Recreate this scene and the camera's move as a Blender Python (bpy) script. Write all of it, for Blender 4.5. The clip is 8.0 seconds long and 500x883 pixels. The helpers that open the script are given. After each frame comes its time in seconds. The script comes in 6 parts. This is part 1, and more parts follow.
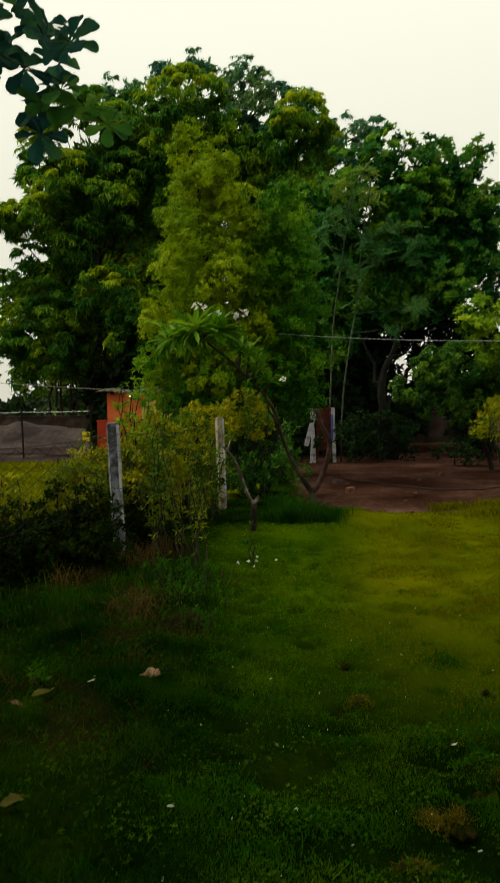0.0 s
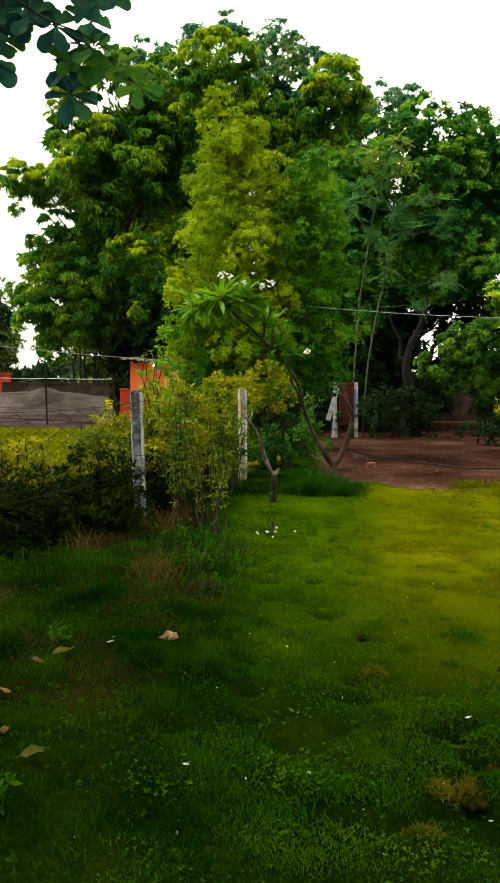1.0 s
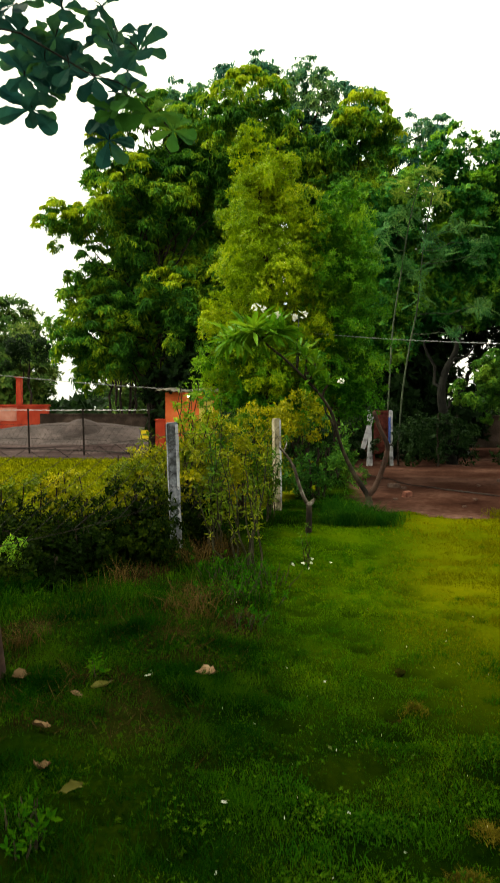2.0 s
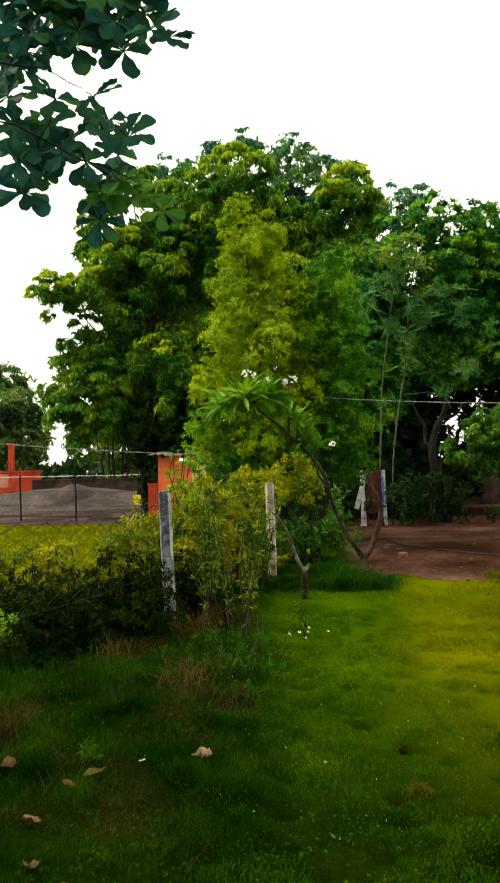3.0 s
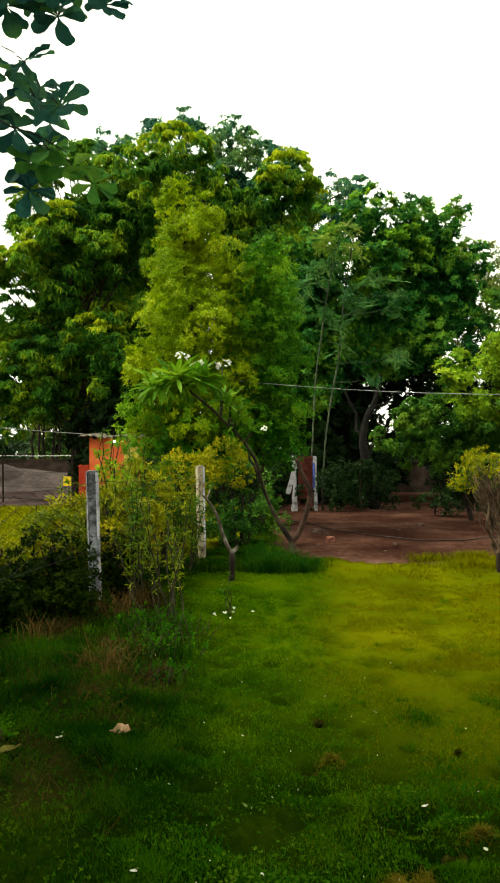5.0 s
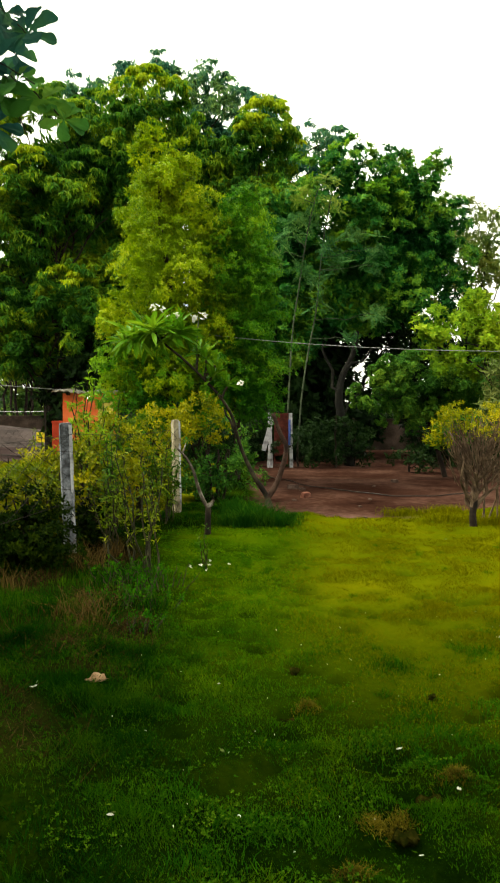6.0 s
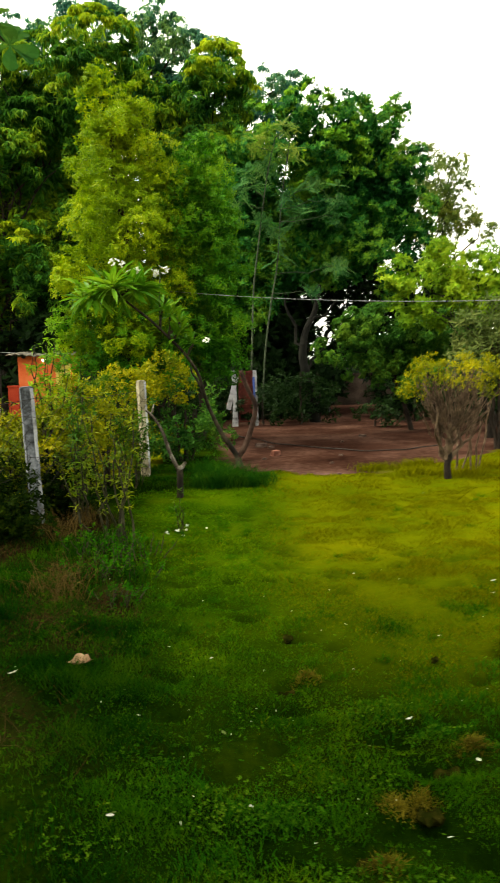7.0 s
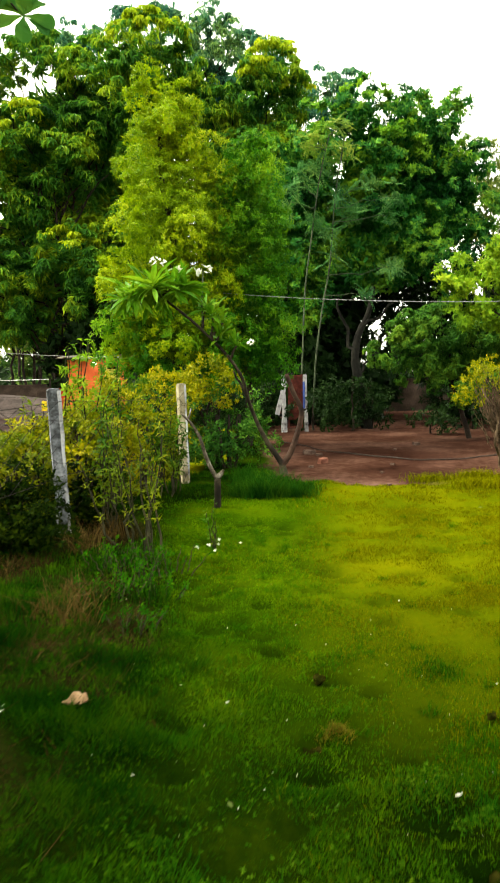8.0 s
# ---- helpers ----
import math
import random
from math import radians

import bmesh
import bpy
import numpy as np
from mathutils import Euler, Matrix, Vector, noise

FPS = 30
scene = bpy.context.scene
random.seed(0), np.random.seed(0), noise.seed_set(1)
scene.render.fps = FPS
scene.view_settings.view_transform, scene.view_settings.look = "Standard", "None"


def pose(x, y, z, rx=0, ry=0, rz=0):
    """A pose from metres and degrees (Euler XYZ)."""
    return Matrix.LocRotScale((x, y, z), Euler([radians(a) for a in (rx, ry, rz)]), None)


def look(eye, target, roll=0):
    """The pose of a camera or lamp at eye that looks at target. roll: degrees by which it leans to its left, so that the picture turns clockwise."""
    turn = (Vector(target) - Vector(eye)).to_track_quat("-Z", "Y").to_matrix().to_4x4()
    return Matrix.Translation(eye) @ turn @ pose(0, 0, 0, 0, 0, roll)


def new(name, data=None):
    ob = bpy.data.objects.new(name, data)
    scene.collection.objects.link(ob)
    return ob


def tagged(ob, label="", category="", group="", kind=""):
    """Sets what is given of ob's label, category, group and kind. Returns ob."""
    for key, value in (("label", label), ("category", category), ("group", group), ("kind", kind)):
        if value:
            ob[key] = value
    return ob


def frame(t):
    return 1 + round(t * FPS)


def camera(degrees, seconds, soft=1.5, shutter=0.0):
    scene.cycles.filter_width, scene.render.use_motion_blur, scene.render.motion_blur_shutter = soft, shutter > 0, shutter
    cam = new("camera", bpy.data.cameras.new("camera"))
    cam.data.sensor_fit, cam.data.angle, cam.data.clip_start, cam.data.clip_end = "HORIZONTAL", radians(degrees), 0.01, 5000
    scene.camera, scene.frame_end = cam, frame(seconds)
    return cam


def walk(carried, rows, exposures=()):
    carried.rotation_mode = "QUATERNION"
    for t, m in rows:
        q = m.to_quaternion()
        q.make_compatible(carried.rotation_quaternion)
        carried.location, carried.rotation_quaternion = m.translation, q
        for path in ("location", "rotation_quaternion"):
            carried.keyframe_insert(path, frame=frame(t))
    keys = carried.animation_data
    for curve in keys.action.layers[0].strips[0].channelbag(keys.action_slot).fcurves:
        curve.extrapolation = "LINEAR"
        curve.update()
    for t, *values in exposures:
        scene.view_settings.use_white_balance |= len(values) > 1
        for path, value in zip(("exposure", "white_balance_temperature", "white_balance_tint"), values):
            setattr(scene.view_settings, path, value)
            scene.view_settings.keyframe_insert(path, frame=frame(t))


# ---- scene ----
cam = camera(40.0, 8.0, 1.6, 0.5)
PATH = [
    (0, (-0.287, -0.188, 1.56), (-0.306, 1.809, 1.466), -0.9),
    (0.5, (-0.297, -0.185, 1.545), (-0.354, 1.807, 1.371), -0.4),
    (1, (-0.3, -0.183, 1.535), (-0.38, 1.808, 1.363), 0.7),
    (1.5, (-0.297, -0.215, 1.546), (-0.444, 1.772, 1.373), 0.4),
    (2, (-0.303, -0.216, 1.57), (-0.483, 1.773, 1.479), -0.0),
    (2.2, (-0.306, -0.252, 1.616), (-0.473, 1.74, 1.562), -0.4),
    (3.3, (-0.288, -0.21, 1.647), (-0.458, 1.778, 1.781), -1.6),
    (3.5, (-0.279, -0.223, 1.653), (-0.457, 1.763, 1.809), -1.8),
    (4, (-0.268, -0.224, 1.634), (-0.371, 1.768, 1.77), -1.4),
    (4.5, (-0.249, -0.241, 1.619), (-0.252, 1.758, 1.682), -0.9),
    (5, (-0.238, -0.24, 1.605), (-0.209, 1.759, 1.644), 0.0),
    (5.2, (-0.231, -0.2, 1.576), (-0.175, 1.799, 1.59), -0.1),
    (6.3, (-0.271, -0.119, 1.542), (-0.12, 1.871, 1.413), 1.1),
    (6.5, (-0.295, -0.04, 1.54), (-0.093, 1.943, 1.375), 1.5),
    (7, (-0.376, 0.152, 1.528), (-0.161, 2.13, 1.326), -1.4),
    (7.5, (-0.324, 0.363, 1.488), (-0.246, 2.347, 1.253), -2.6),
    (8, (-0.185, 0.649, 1.5), (-0.126, 2.64, 1.316), -1.1),
]
walk(cam, [(t, look(eye, target, roll)) for t, eye, target, roll in PATH],
     [(0.0, -0.66), (0.5, 0.36), (1.0, 0.48), (2.0, 0.46), (5.0, 0.52), (6.5, 0.62), (7.0, 0.72), (7.5, 1.18), (8.0, 1.22)])

# ---- daylight: hazy overcast sky, soft low sun from the left ----
SUN_ELEV, SUN_AZ = radians(54), radians(-80)
world = bpy.data.worlds.new("hazy_sky")
scene.world = world
world.use_nodes = True
wn, wl = world.node_tree.nodes, world.node_tree.links
wn.clear()
w_out = wn.new("ShaderNodeOutputWorld")
w_mix = wn.new("ShaderNodeMixShader")
w_sky = wn.new("ShaderNodeTexSky")
w_sky.sky_type = "NISHITA"
w_sky.sun_disc = False
w_sky.sun_elevation, w_sky.sun_rotation = SUN_ELEV, SUN_AZ
w_sky.dust_density = 4.0
w_bg = wn.new("ShaderNodeBackground")
w_bg.inputs["Strength"].default_value = 0.10
w_cloud = wn.new("ShaderNodeBackground")
w_cloud.inputs["Color"].default_value = (1.0, 0.985, 0.80, 1)
# an overcast dome: about three times as bright overhead as at the horizon
w_dir, w_xyz, w_grad, w_up = wn.new("ShaderNodeTexCoord"), wn.new("ShaderNodeSeparateXYZ"), wn.new("ShaderNodeMath"), wn.new("ShaderNodeMath")
w_up.operation, w_up.inputs[1].default_value = "MAXIMUM", 0.0
w_grad.operation, w_grad.inputs[1].default_value, w_grad.inputs[2].default_value = "MULTIPLY_ADD", 1.25, 1.22
wl.new(w_dir.outputs["Generated"], w_xyz.inputs[0])
wl.new(w_xyz.outputs["Z"], w_up.inputs[0])
wl.new(w_up.outputs[0], w_grad.inputs[0])
wl.new(w_grad.outputs[0], w_cloud.inputs["Strength"])
w_mix.inputs[0].default_value = 0.85
wl.new(w_sky.outputs[0], w_bg.inputs["Color"])
wl.new(w_bg.outputs[0], w_mix.inputs[1])
wl.new(w_cloud.outputs[0], w_mix.inputs[2])
wl.new(w_mix.outputs[0], w_out.inputs["Surface"])

sun_data = bpy.data.lights.new("sun", "SUN")
sun_data.energy, sun_data.angle, sun_data.color = 5.0, radians(16), (1.0, 0.93, 0.70)
sun = new("sun", sun_data)
sun_dir = Vector((math.sin(SUN_AZ) * math.cos(SUN_ELEV), math.cos(SUN_AZ) * math.cos(SUN_ELEV), math.sin(SUN_ELEV)))
sun.matrix_world = look(tuple(sun_dir * 60), (0, 0, 0))


# ---- materials ----


def node_mat(name):
    m = bpy.data.materials.new(name)
    m.use_nodes = True
    n, l = m.node_tree.nodes, m.node_tree.links
    n.clear()
    return m, n, l, n.new("ShaderNodeOutputMaterial")


TONE = 0.78  # common tone of all surface colours


def ramp(n, stops):
    r = n.new("ShaderNodeValToRGB")
    while len(r.color_ramp.elements) > 1:
        r.color_ramp.elements.remove(r.color_ramp.elements[-1])
    for i, (p, c) in enumerate(stops):
        e = r.color_ramp.elements[0] if i == 0 else r.color_ramp.elements.new(p)
        e.position, e.color = p, (*(TONE * v for v in c), 1)
    return r


def noise_tex(n, l, scale, detail=4.0, coord="Object"):
    tc = n.new("ShaderNodeTexCoord")
    t = n.new("ShaderNodeTexNoise")
    t.inputs["Scale"].default_value, t.inputs["Detail"].default_value = scale, detail
    l.new(tc.outputs[coord], t.inputs["Vector"])
    return t


def leaf_mat(name, dark, mid, light, patch=0.8, gloss=0.5, through_light=0.35, bias=0.0, contrast=1.5, shine=0.04):
    """Foliage: each leaf its own tone, drifting in patches of old and young growth; thin enough to let light through."""
    m, n, l, out = node_mat(name)
    g = n.new("ShaderNodeNewGeometry")
    t = noise_tex(n, l, patch, 2.0)
    a = n.new("ShaderNodeMath")
    a.operation = "MULTIPLY_ADD"
    l.new(g.outputs["Random Per Island"], a.inputs[0])
    a.inputs[1].default_value = 0.45
    b = n.new("ShaderNodeMath")
    b.operation = "MULTIPLY_ADD"
    l.new(t.outputs["Fac"], b.inputs[0])
    b.inputs[1].default_value, b.inputs[2].default_value = contrast, 0.28 - contrast / 2 + bias
    l.new(b.outputs[0], a.inputs[2])
    r = ramp(n, [(0.0, dark), (0.5, mid), (1.0, light)])
    l.new(a.outputs[0], r.inputs[0])
    p = n.new("ShaderNodeBsdfPrincipled")
    p.inputs["Roughness"].default_value = gloss
    p.inputs["Specular IOR Level"].default_value = shine
    l.new(r.outputs[0], p.inputs["Base Color"])
    tr = n.new("ShaderNodeBsdfTranslucent")
    l.new(r.outputs[0], tr.inputs["Color"])
    mx = n.new("ShaderNodeMixShader")
    mx.inputs[0].default_value = through_light
    l.new(p.outputs[0], mx.inputs[1])
    l.new(tr.outputs[0], mx.inputs[2])
    l.new(mx.outputs[0], out.inputs["Surface"])
    return m


def rough_mat(name, stops, scale=8.0, fine=60.0, rough=0.85, bump=0.3, metal=0.0, dist=0.01):
    """A weathered solid surface: large stains and fine grain in colour and relief."""
    m, n, l, out = node_mat(name)
    t1, t2 = noise_tex(n, l, scale, 5.0), noise_tex(n, l, fine, 3.0)
    a = n.new("ShaderNodeMath")
    a.operation = "MULTIPLY_ADD"
    l.new(t2.outputs["Fac"], a.inputs[0])
    a.inputs[1].default_value = 0.5
    b = n.new("ShaderNodeMath")
    b.operation = "MULTIPLY_ADD"
    l.new(t1.outputs["Fac"], b.inputs[0])
    b.inputs[1].default_value, b.inputs[2].default_value = 1.6, -0.55
    l.new(b.outputs[0], a.inputs[2])
    r = ramp(n, stops)
    l.new(a.outputs[0], r.inputs[0])
    p = n.new("ShaderNodeBsdfPrincipled")
    p.inputs["Roughness"].default_value, p.inputs["Metallic"].default_value = rough, metal
    p.inputs["Specular IOR Level"].default_value = 0.15
    l.new(r.outputs[0], p.inputs["Base Color"])
    bp = n.new("ShaderNodeBump")
    bp.inputs["Strength"].default_value, bp.inputs["Distance"].default_value = bump, dist
    l.new(a.outputs[0], bp.inputs["Height"])
    l.new(bp.outputs[0], p.inputs["Normal"])
    l.new(p.outputs[0], out.inputs["Surface"])
    return m


M_MANGO = leaf_mat("mango_leaves", (0.012, 0.062, 0.012), (0.07, 0.23, 0.016), (0.42, 0.58, 0.014), 0.8, contrast=1.8, bias=0.0, through_light=0.42)
# young-leaf colours that also paint the sunlit tops of the crowns
M_YOUNG = leaf_mat("sunlit_young_mango_leaves", (0.14, 0.27, 0.006), (0.34, 0.47, 0.008), (0.62, 0.66, 0.01), 1.5, contrast=1.0, through_light=0.45)
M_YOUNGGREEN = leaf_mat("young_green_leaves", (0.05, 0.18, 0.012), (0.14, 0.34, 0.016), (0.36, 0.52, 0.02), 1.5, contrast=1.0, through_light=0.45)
M_TALL = leaf_mat("tall_tree_leaves", (0.020, 0.095, 0.085), (0.075, 0.24, 0.13), (0.30, 0.50, 0.12), 0.6, contrast=1.8, through_light=0.42)
M_GREEN = leaf_mat("green_leaves", (0.007, 0.06, 0.016), (0.035, 0.19, 0.024), (0.24, 0.46, 0.024), 0.7, contrast=2.0)
M_DISTANT = leaf_mat("distant_tree_leaves", (0.022, 0.075, 0.016), (0.08, 0.17, 0.026), (0.24, 0.31, 0.045), 0.7, contrast=1.6)
M_FINE = leaf_mat("fine_yellow_green_leaves", (0.055, 0.15, 0.002), (0.22, 0.35, 0.003), (0.46, 0.53, 0.004), 0.9, contrast=1.2)
M_FEATHER = leaf_mat("feathery_leaves", (0.022, 0.105, 0.03), (0.075, 0.22, 0.055), (0.2, 0.36, 0.075), 1.2)
M_FEATHERTOP = leaf_mat("young_feathery_leaves", (0.06, 0.15, 0.02), (0.16, 0.27, 0.03), (0.34, 0.42, 0.05), 1.2)
M_BUSH = leaf_mat("hanging_bush_leaves", (0.012, 0.06, 0.008), (0.05, 0.16, 0.014), (0.18, 0.32, 0.02), 1.2)
M_LIGHT = leaf_mat("light_green_leaves", (0.05, 0.15, 0.006), (0.17, 0.33, 0.01), (0.36, 0.48, 0.014), 0.8)
M_OLIVE = leaf_mat("olive_leaves", (0.035, 0.065, 0.014), (0.085, 0.125, 0.026), (0.18, 0.21, 0.05), 1.2)
M_GOLD = leaf_mat("golden_hedge_leaves", (0.055, 0.095, 0.001), (0.2, 0.22, 0.001), (0.48, 0.42, 0.003), 1.6)
# leaf colour taken near black to hold the shade low in the hedge
M_HEDGE = leaf_mat("shaded_hedge_leaves", (0.0022, 0.006, 0.0008), (0.006, 0.016, 0.001), (0.032, 0.052, 0.002), 1.8, shine=0.005)
# the shade beneath and behind the trees is put into this near-black colour
M_SHADE = leaf_mat("shaded_understory_leaves", (0.004, 0.012, 0.003), (0.010, 0.028, 0.006), (0.024, 0.055, 0.010), 1.0)
M_WEED = leaf_mat("weed_leaves", (0.012, 0.05, 0.002), (0.045, 0.12, 0.004), (0.17, 0.22, 0.006), 2.0)
M_PLUM = leaf_mat("frangipani_leaves", (0.03, 0.125, 0.004), (0.08, 0.225, 0.006), (0.20, 0.34, 0.01), 2.0, 0.35)
M_ALMOND = leaf_mat("almond_leaves", (0.010, 0.058, 0.058), (0.028, 0.115, 0.078), (0.09, 0.24, 0.04), 2.6, 0.5, 0.46, contrast=1.7, shine=0.012)
# brighter copy of the almond leaf, with light shining through painted in
M_ALMONDBACKLIT = leaf_mat("backlit_almond_leaves", (0.022, 0.095, 0.022), (0.06, 0.20, 0.026), (0.17, 0.34, 0.03), 3.0, 0.5, 0.46, shine=0.012)
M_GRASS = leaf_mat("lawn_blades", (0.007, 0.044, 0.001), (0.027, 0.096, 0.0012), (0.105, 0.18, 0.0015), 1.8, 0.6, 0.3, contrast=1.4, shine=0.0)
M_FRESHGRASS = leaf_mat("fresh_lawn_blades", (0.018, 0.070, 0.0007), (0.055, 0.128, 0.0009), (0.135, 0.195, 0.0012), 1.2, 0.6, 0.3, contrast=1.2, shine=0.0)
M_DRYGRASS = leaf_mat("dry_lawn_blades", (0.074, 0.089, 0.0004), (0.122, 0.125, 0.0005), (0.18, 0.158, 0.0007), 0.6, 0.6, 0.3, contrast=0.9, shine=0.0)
M_LUSH = leaf_mat("lush_grass_blades", (0.005, 0.040, 0.0015), (0.018, 0.085, 0.002), (0.060, 0.14, 0.0025), 1.0, 0.6, 0.3, shine=0.0)
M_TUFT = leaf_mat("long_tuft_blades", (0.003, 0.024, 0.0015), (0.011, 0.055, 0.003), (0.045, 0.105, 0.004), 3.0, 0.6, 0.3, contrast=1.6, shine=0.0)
# strip weeds and blades carry the shade of hedge and canopy in their colour
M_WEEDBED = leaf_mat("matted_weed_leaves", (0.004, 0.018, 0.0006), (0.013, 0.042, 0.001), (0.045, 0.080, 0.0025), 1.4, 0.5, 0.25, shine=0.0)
M_TALLGRASS = leaf_mat("shaded_tall_grass_blades", (0.0015, 0.012, 0.0006), (0.008, 0.042, 0.001), (0.045, 0.10, 0.002), 2.2, 0.6, 0.3, contrast=2.0, shine=0.0)
M_NEIGHBOUR = leaf_mat("neighbour_lawn_blades", (0.064, 0.085, 0.001), (0.112, 0.124, 0.0015), (0.175, 0.165, 0.002), 0.5, 0.6, 0.3, contrast=1.0, shine=0.0)
M_STRAW = leaf_mat("dry_straw", (0.022, 0.013, 0.003), (0.070, 0.043, 0.010), (0.17, 0.115, 0.03), 3.0, 0.8, 0.2)
M_DEADGRASS = leaf_mat("dead_grass_blades", (0.008, 0.005, 0.0015), (0.030, 0.019, 0.006), (0.085, 0.062, 0.020), 2.5, 0.8, 0.15, shine=0.0)
M_DEADLEAF = leaf_mat("dead_leaf", (0.08, 0.045, 0.022), (0.21, 0.13, 0.07), (0.38, 0.27, 0.17), 14.0, 0.7, 0.1)
M_FINEGREEN = leaf_mat("fine_green_leaves", (0.012, 0.085, 0.003), (0.055, 0.21, 0.005), (0.22, 0.40, 0.007), 0.7, contrast=1.9)
M_AIRY = leaf_mat("airy_olive_leaves", (0.05, 0.11, 0.02), (0.14, 0.21, 0.03), (0.34, 0.36, 0.05), 1.0)
M_THATCH = leaf_mat("matted_dry_grass", (0.034, 0.028, 0.002), (0.092, 0.074, 0.004), (0.19, 0.15, 0.01), 6.0, 0.8, 0.2)
M_CLOVER = leaf_mat("clover_leaves", (0.007, 0.038, 0.001), (0.026, 0.082, 0.0025), (0.085, 0.145, 0.006), 5.0, 0.4, 0.25, shine=0.0)
M_OCHRE = leaf_mat("ochre_leaf", (0.024, 0.025, 0.003), (0.06, 0.058, 0.008), (0.13, 0.12, 0.026), 6.0, 0.7, 0.1)
M_DRYBROWN = leaf_mat("brown_dry_leaf", (0.04, 0.024, 0.010), (0.11, 0.066, 0.03), (0.21, 0.14, 0.075), 14.0, 0.7, 0.1)
M_YELLOWGREEN = leaf_mat("yellow_green_leaves", (0.022, 0.055, 0.001), (0.085, 0.13, 0.002), (0.26, 0.29, 0.004), 2.0)
M_PETAL = leaf_mat("white_petals", (0.5, 0.5, 0.38), (0.68, 0.68, 0.56), (0.82, 0.82, 0.7), 6.0, 0.5, 0.3)
M_BARK = rough_mat("bark", [(0.2, (0.008, 0.006, 0.004)), (0.55, (0.022, 0.015, 0.010)), (0.9, (0.050, 0.037, 0.026))], 5, 30, 0.9, 0.8, 0, 0.02)
M_DARKBARK = rough_mat("near_black_bark", [(0.2, (0.003, 0.003, 0.002)), (0.55, (0.007, 0.007, 0.005)), (0.9, (0.018, 0.017, 0.011))], 5, 30, 0.95, 0.9, 0, 0.03)
M_PALEBARK = rough_mat("pale_bark", [(0.2, (0.025, 0.035, 0.02)), (0.55, (0.06, 0.08, 0.045)), (0.9, (0.12, 0.14, 0.085))], 6, 40, 0.9, 0.5)
M_PLUMBARK = rough_mat("frangipani_bark", [(0.2, (0.006, 0.005, 0.003)), (0.5, (0.017, 0.013, 0.007)), (0.9, (0.07, 0.056, 0.03))], 7, 50, 0.85, 0.6)
M_DEADWOOD = rough_mat("bare_dead_wood", [(0.3, (0.022, 0.016, 0.010)), (0.55, (0.10, 0.082, 0.060)), (0.85, (0.44, 0.41, 0.36))], 7, 50, 0.85, 0.6)
M_REDWOOD = rough_mat("reddish_dead_wood", [(0.2, (0.012, 0.006, 0.004)), (0.5, (0.034, 0.017, 0.011)), (0.9, (0.08, 0.046, 0.031))], 7, 50, 0.85, 0.6)
M_TWIG = rough_mat("dry_twigs", [(0.2, (0.032, 0.019, 0.011)), (0.5, (0.10, 0.064, 0.040)), (0.9, (0.22, 0.15, 0.10))], 9, 60, 0.9, 0.4)
M_CONCRETE = rough_mat("whitewashed_concrete", [(0.25, (0.02, 0.02, 0.022)), (0.42, (0.085, 0.09, 0.10)), (0.6, (0.19, 0.20, 0.23)), (0.9, (0.42, 0.43, 0.48))], 7, 45, 0.9, 0.9, 0, 0.012)
M_CREAM = rough_mat("yellowed_limewash", [(0.15, (0.07, 0.055, 0.03)), (0.45, (0.28, 0.24, 0.15)), (0.9, (0.52, 0.47, 0.34))], 6, 50, 0.85, 0.7)
M_WHITEPAINT = rough_mat("worn_white_paint", [(0.15, (0.10, 0.09, 0.09)), (0.45, (0.40, 0.39, 0.42)), (0.9, (0.72, 0.72, 0.76))], 6, 50, 0.8, 0.5)
M_ORANGE = rough_mat("orange_plaster", [(0.1, (0.55, 0.080, 0.025)), (0.5, (0.80, 0.150, 0.045)), (0.9, (0.85, 0.24, 0.09))], 2.5, 40, 0.85, 0.3)
M_RED = rough_mat("red_plaster", [(0.1, (0.28, 0.022, 0.010)), (0.5, (0.45, 0.048, 0.019)), (0.9, (0.54, 0.09, 0.04))], 1.5, 30, 0.85, 0.3)
M_PINK = rough_mat("pale_pink_panel", [(0.1, (0.48, 0.16, 0.11)), (0.6, (0.60, 0.24, 0.17)), (0.9, (0.66, 0.30, 0.22))], 2, 30, 0.85, 0.2)
M_YELLOW = rough_mat("yellow_paint", [(0.1, (0.50, 0.36, 0.06)), (0.5, (0.72, 0.56, 0.12)), (0.9, (0.8, 0.68, 0.25))], 3, 40, 0.7, 0.2)
M_SIGN = rough_mat("yellow_sign_paint", [(0.1, (0.60, 0.42, 0.01)), (0.5, (0.80, 0.58, 0.015)), (0.9, (0.85, 0.66, 0.05))], 3, 40, 0.6, 0.1)
M_ROOF = rough_mat("weathered_roof_sheet", [(0.1, (0.06, 0.05, 0.04)), (0.5, (0.16, 0.14, 0.11)), (0.9, (0.30, 0.27, 0.22))], 3, 40, 0.7, 0.4)
M_RUST = rough_mat("rusty_red_iron", [(0.1, (0.035, 0.009, 0.007)), (0.5, (0.11, 0.024, 0.017)), (0.9, (0.20, 0.055, 0.038))], 6, 60, 0.75, 0.4, 0.2)
M_IRON = rough_mat("dark_iron", [(0.1, (0.006, 0.004, 0.004)), (0.5, (0.016, 0.011, 0.009)), (0.9, (0.04, 0.028, 0.022))], 8, 60, 0.8, 0.3, 0.1)
M_MESH = rough_mat("rusted_dark_wire", [(0.1, (0.003, 0.003, 0.002)), (0.5, (0.006, 0.005, 0.004)), (0.9, (0.014, 0.010, 0.008))], 8, 60, 0.95, 0.2)
M_WIRE = rough_mat("galvanised_wire", [(0.1, (0.10, 0.10, 0.10)), (0.5, (0.25, 0.25, 0.24)), (0.9, (0.42, 0.42, 0.40))], 12, 60, 0.5, 0.2, 0.7)
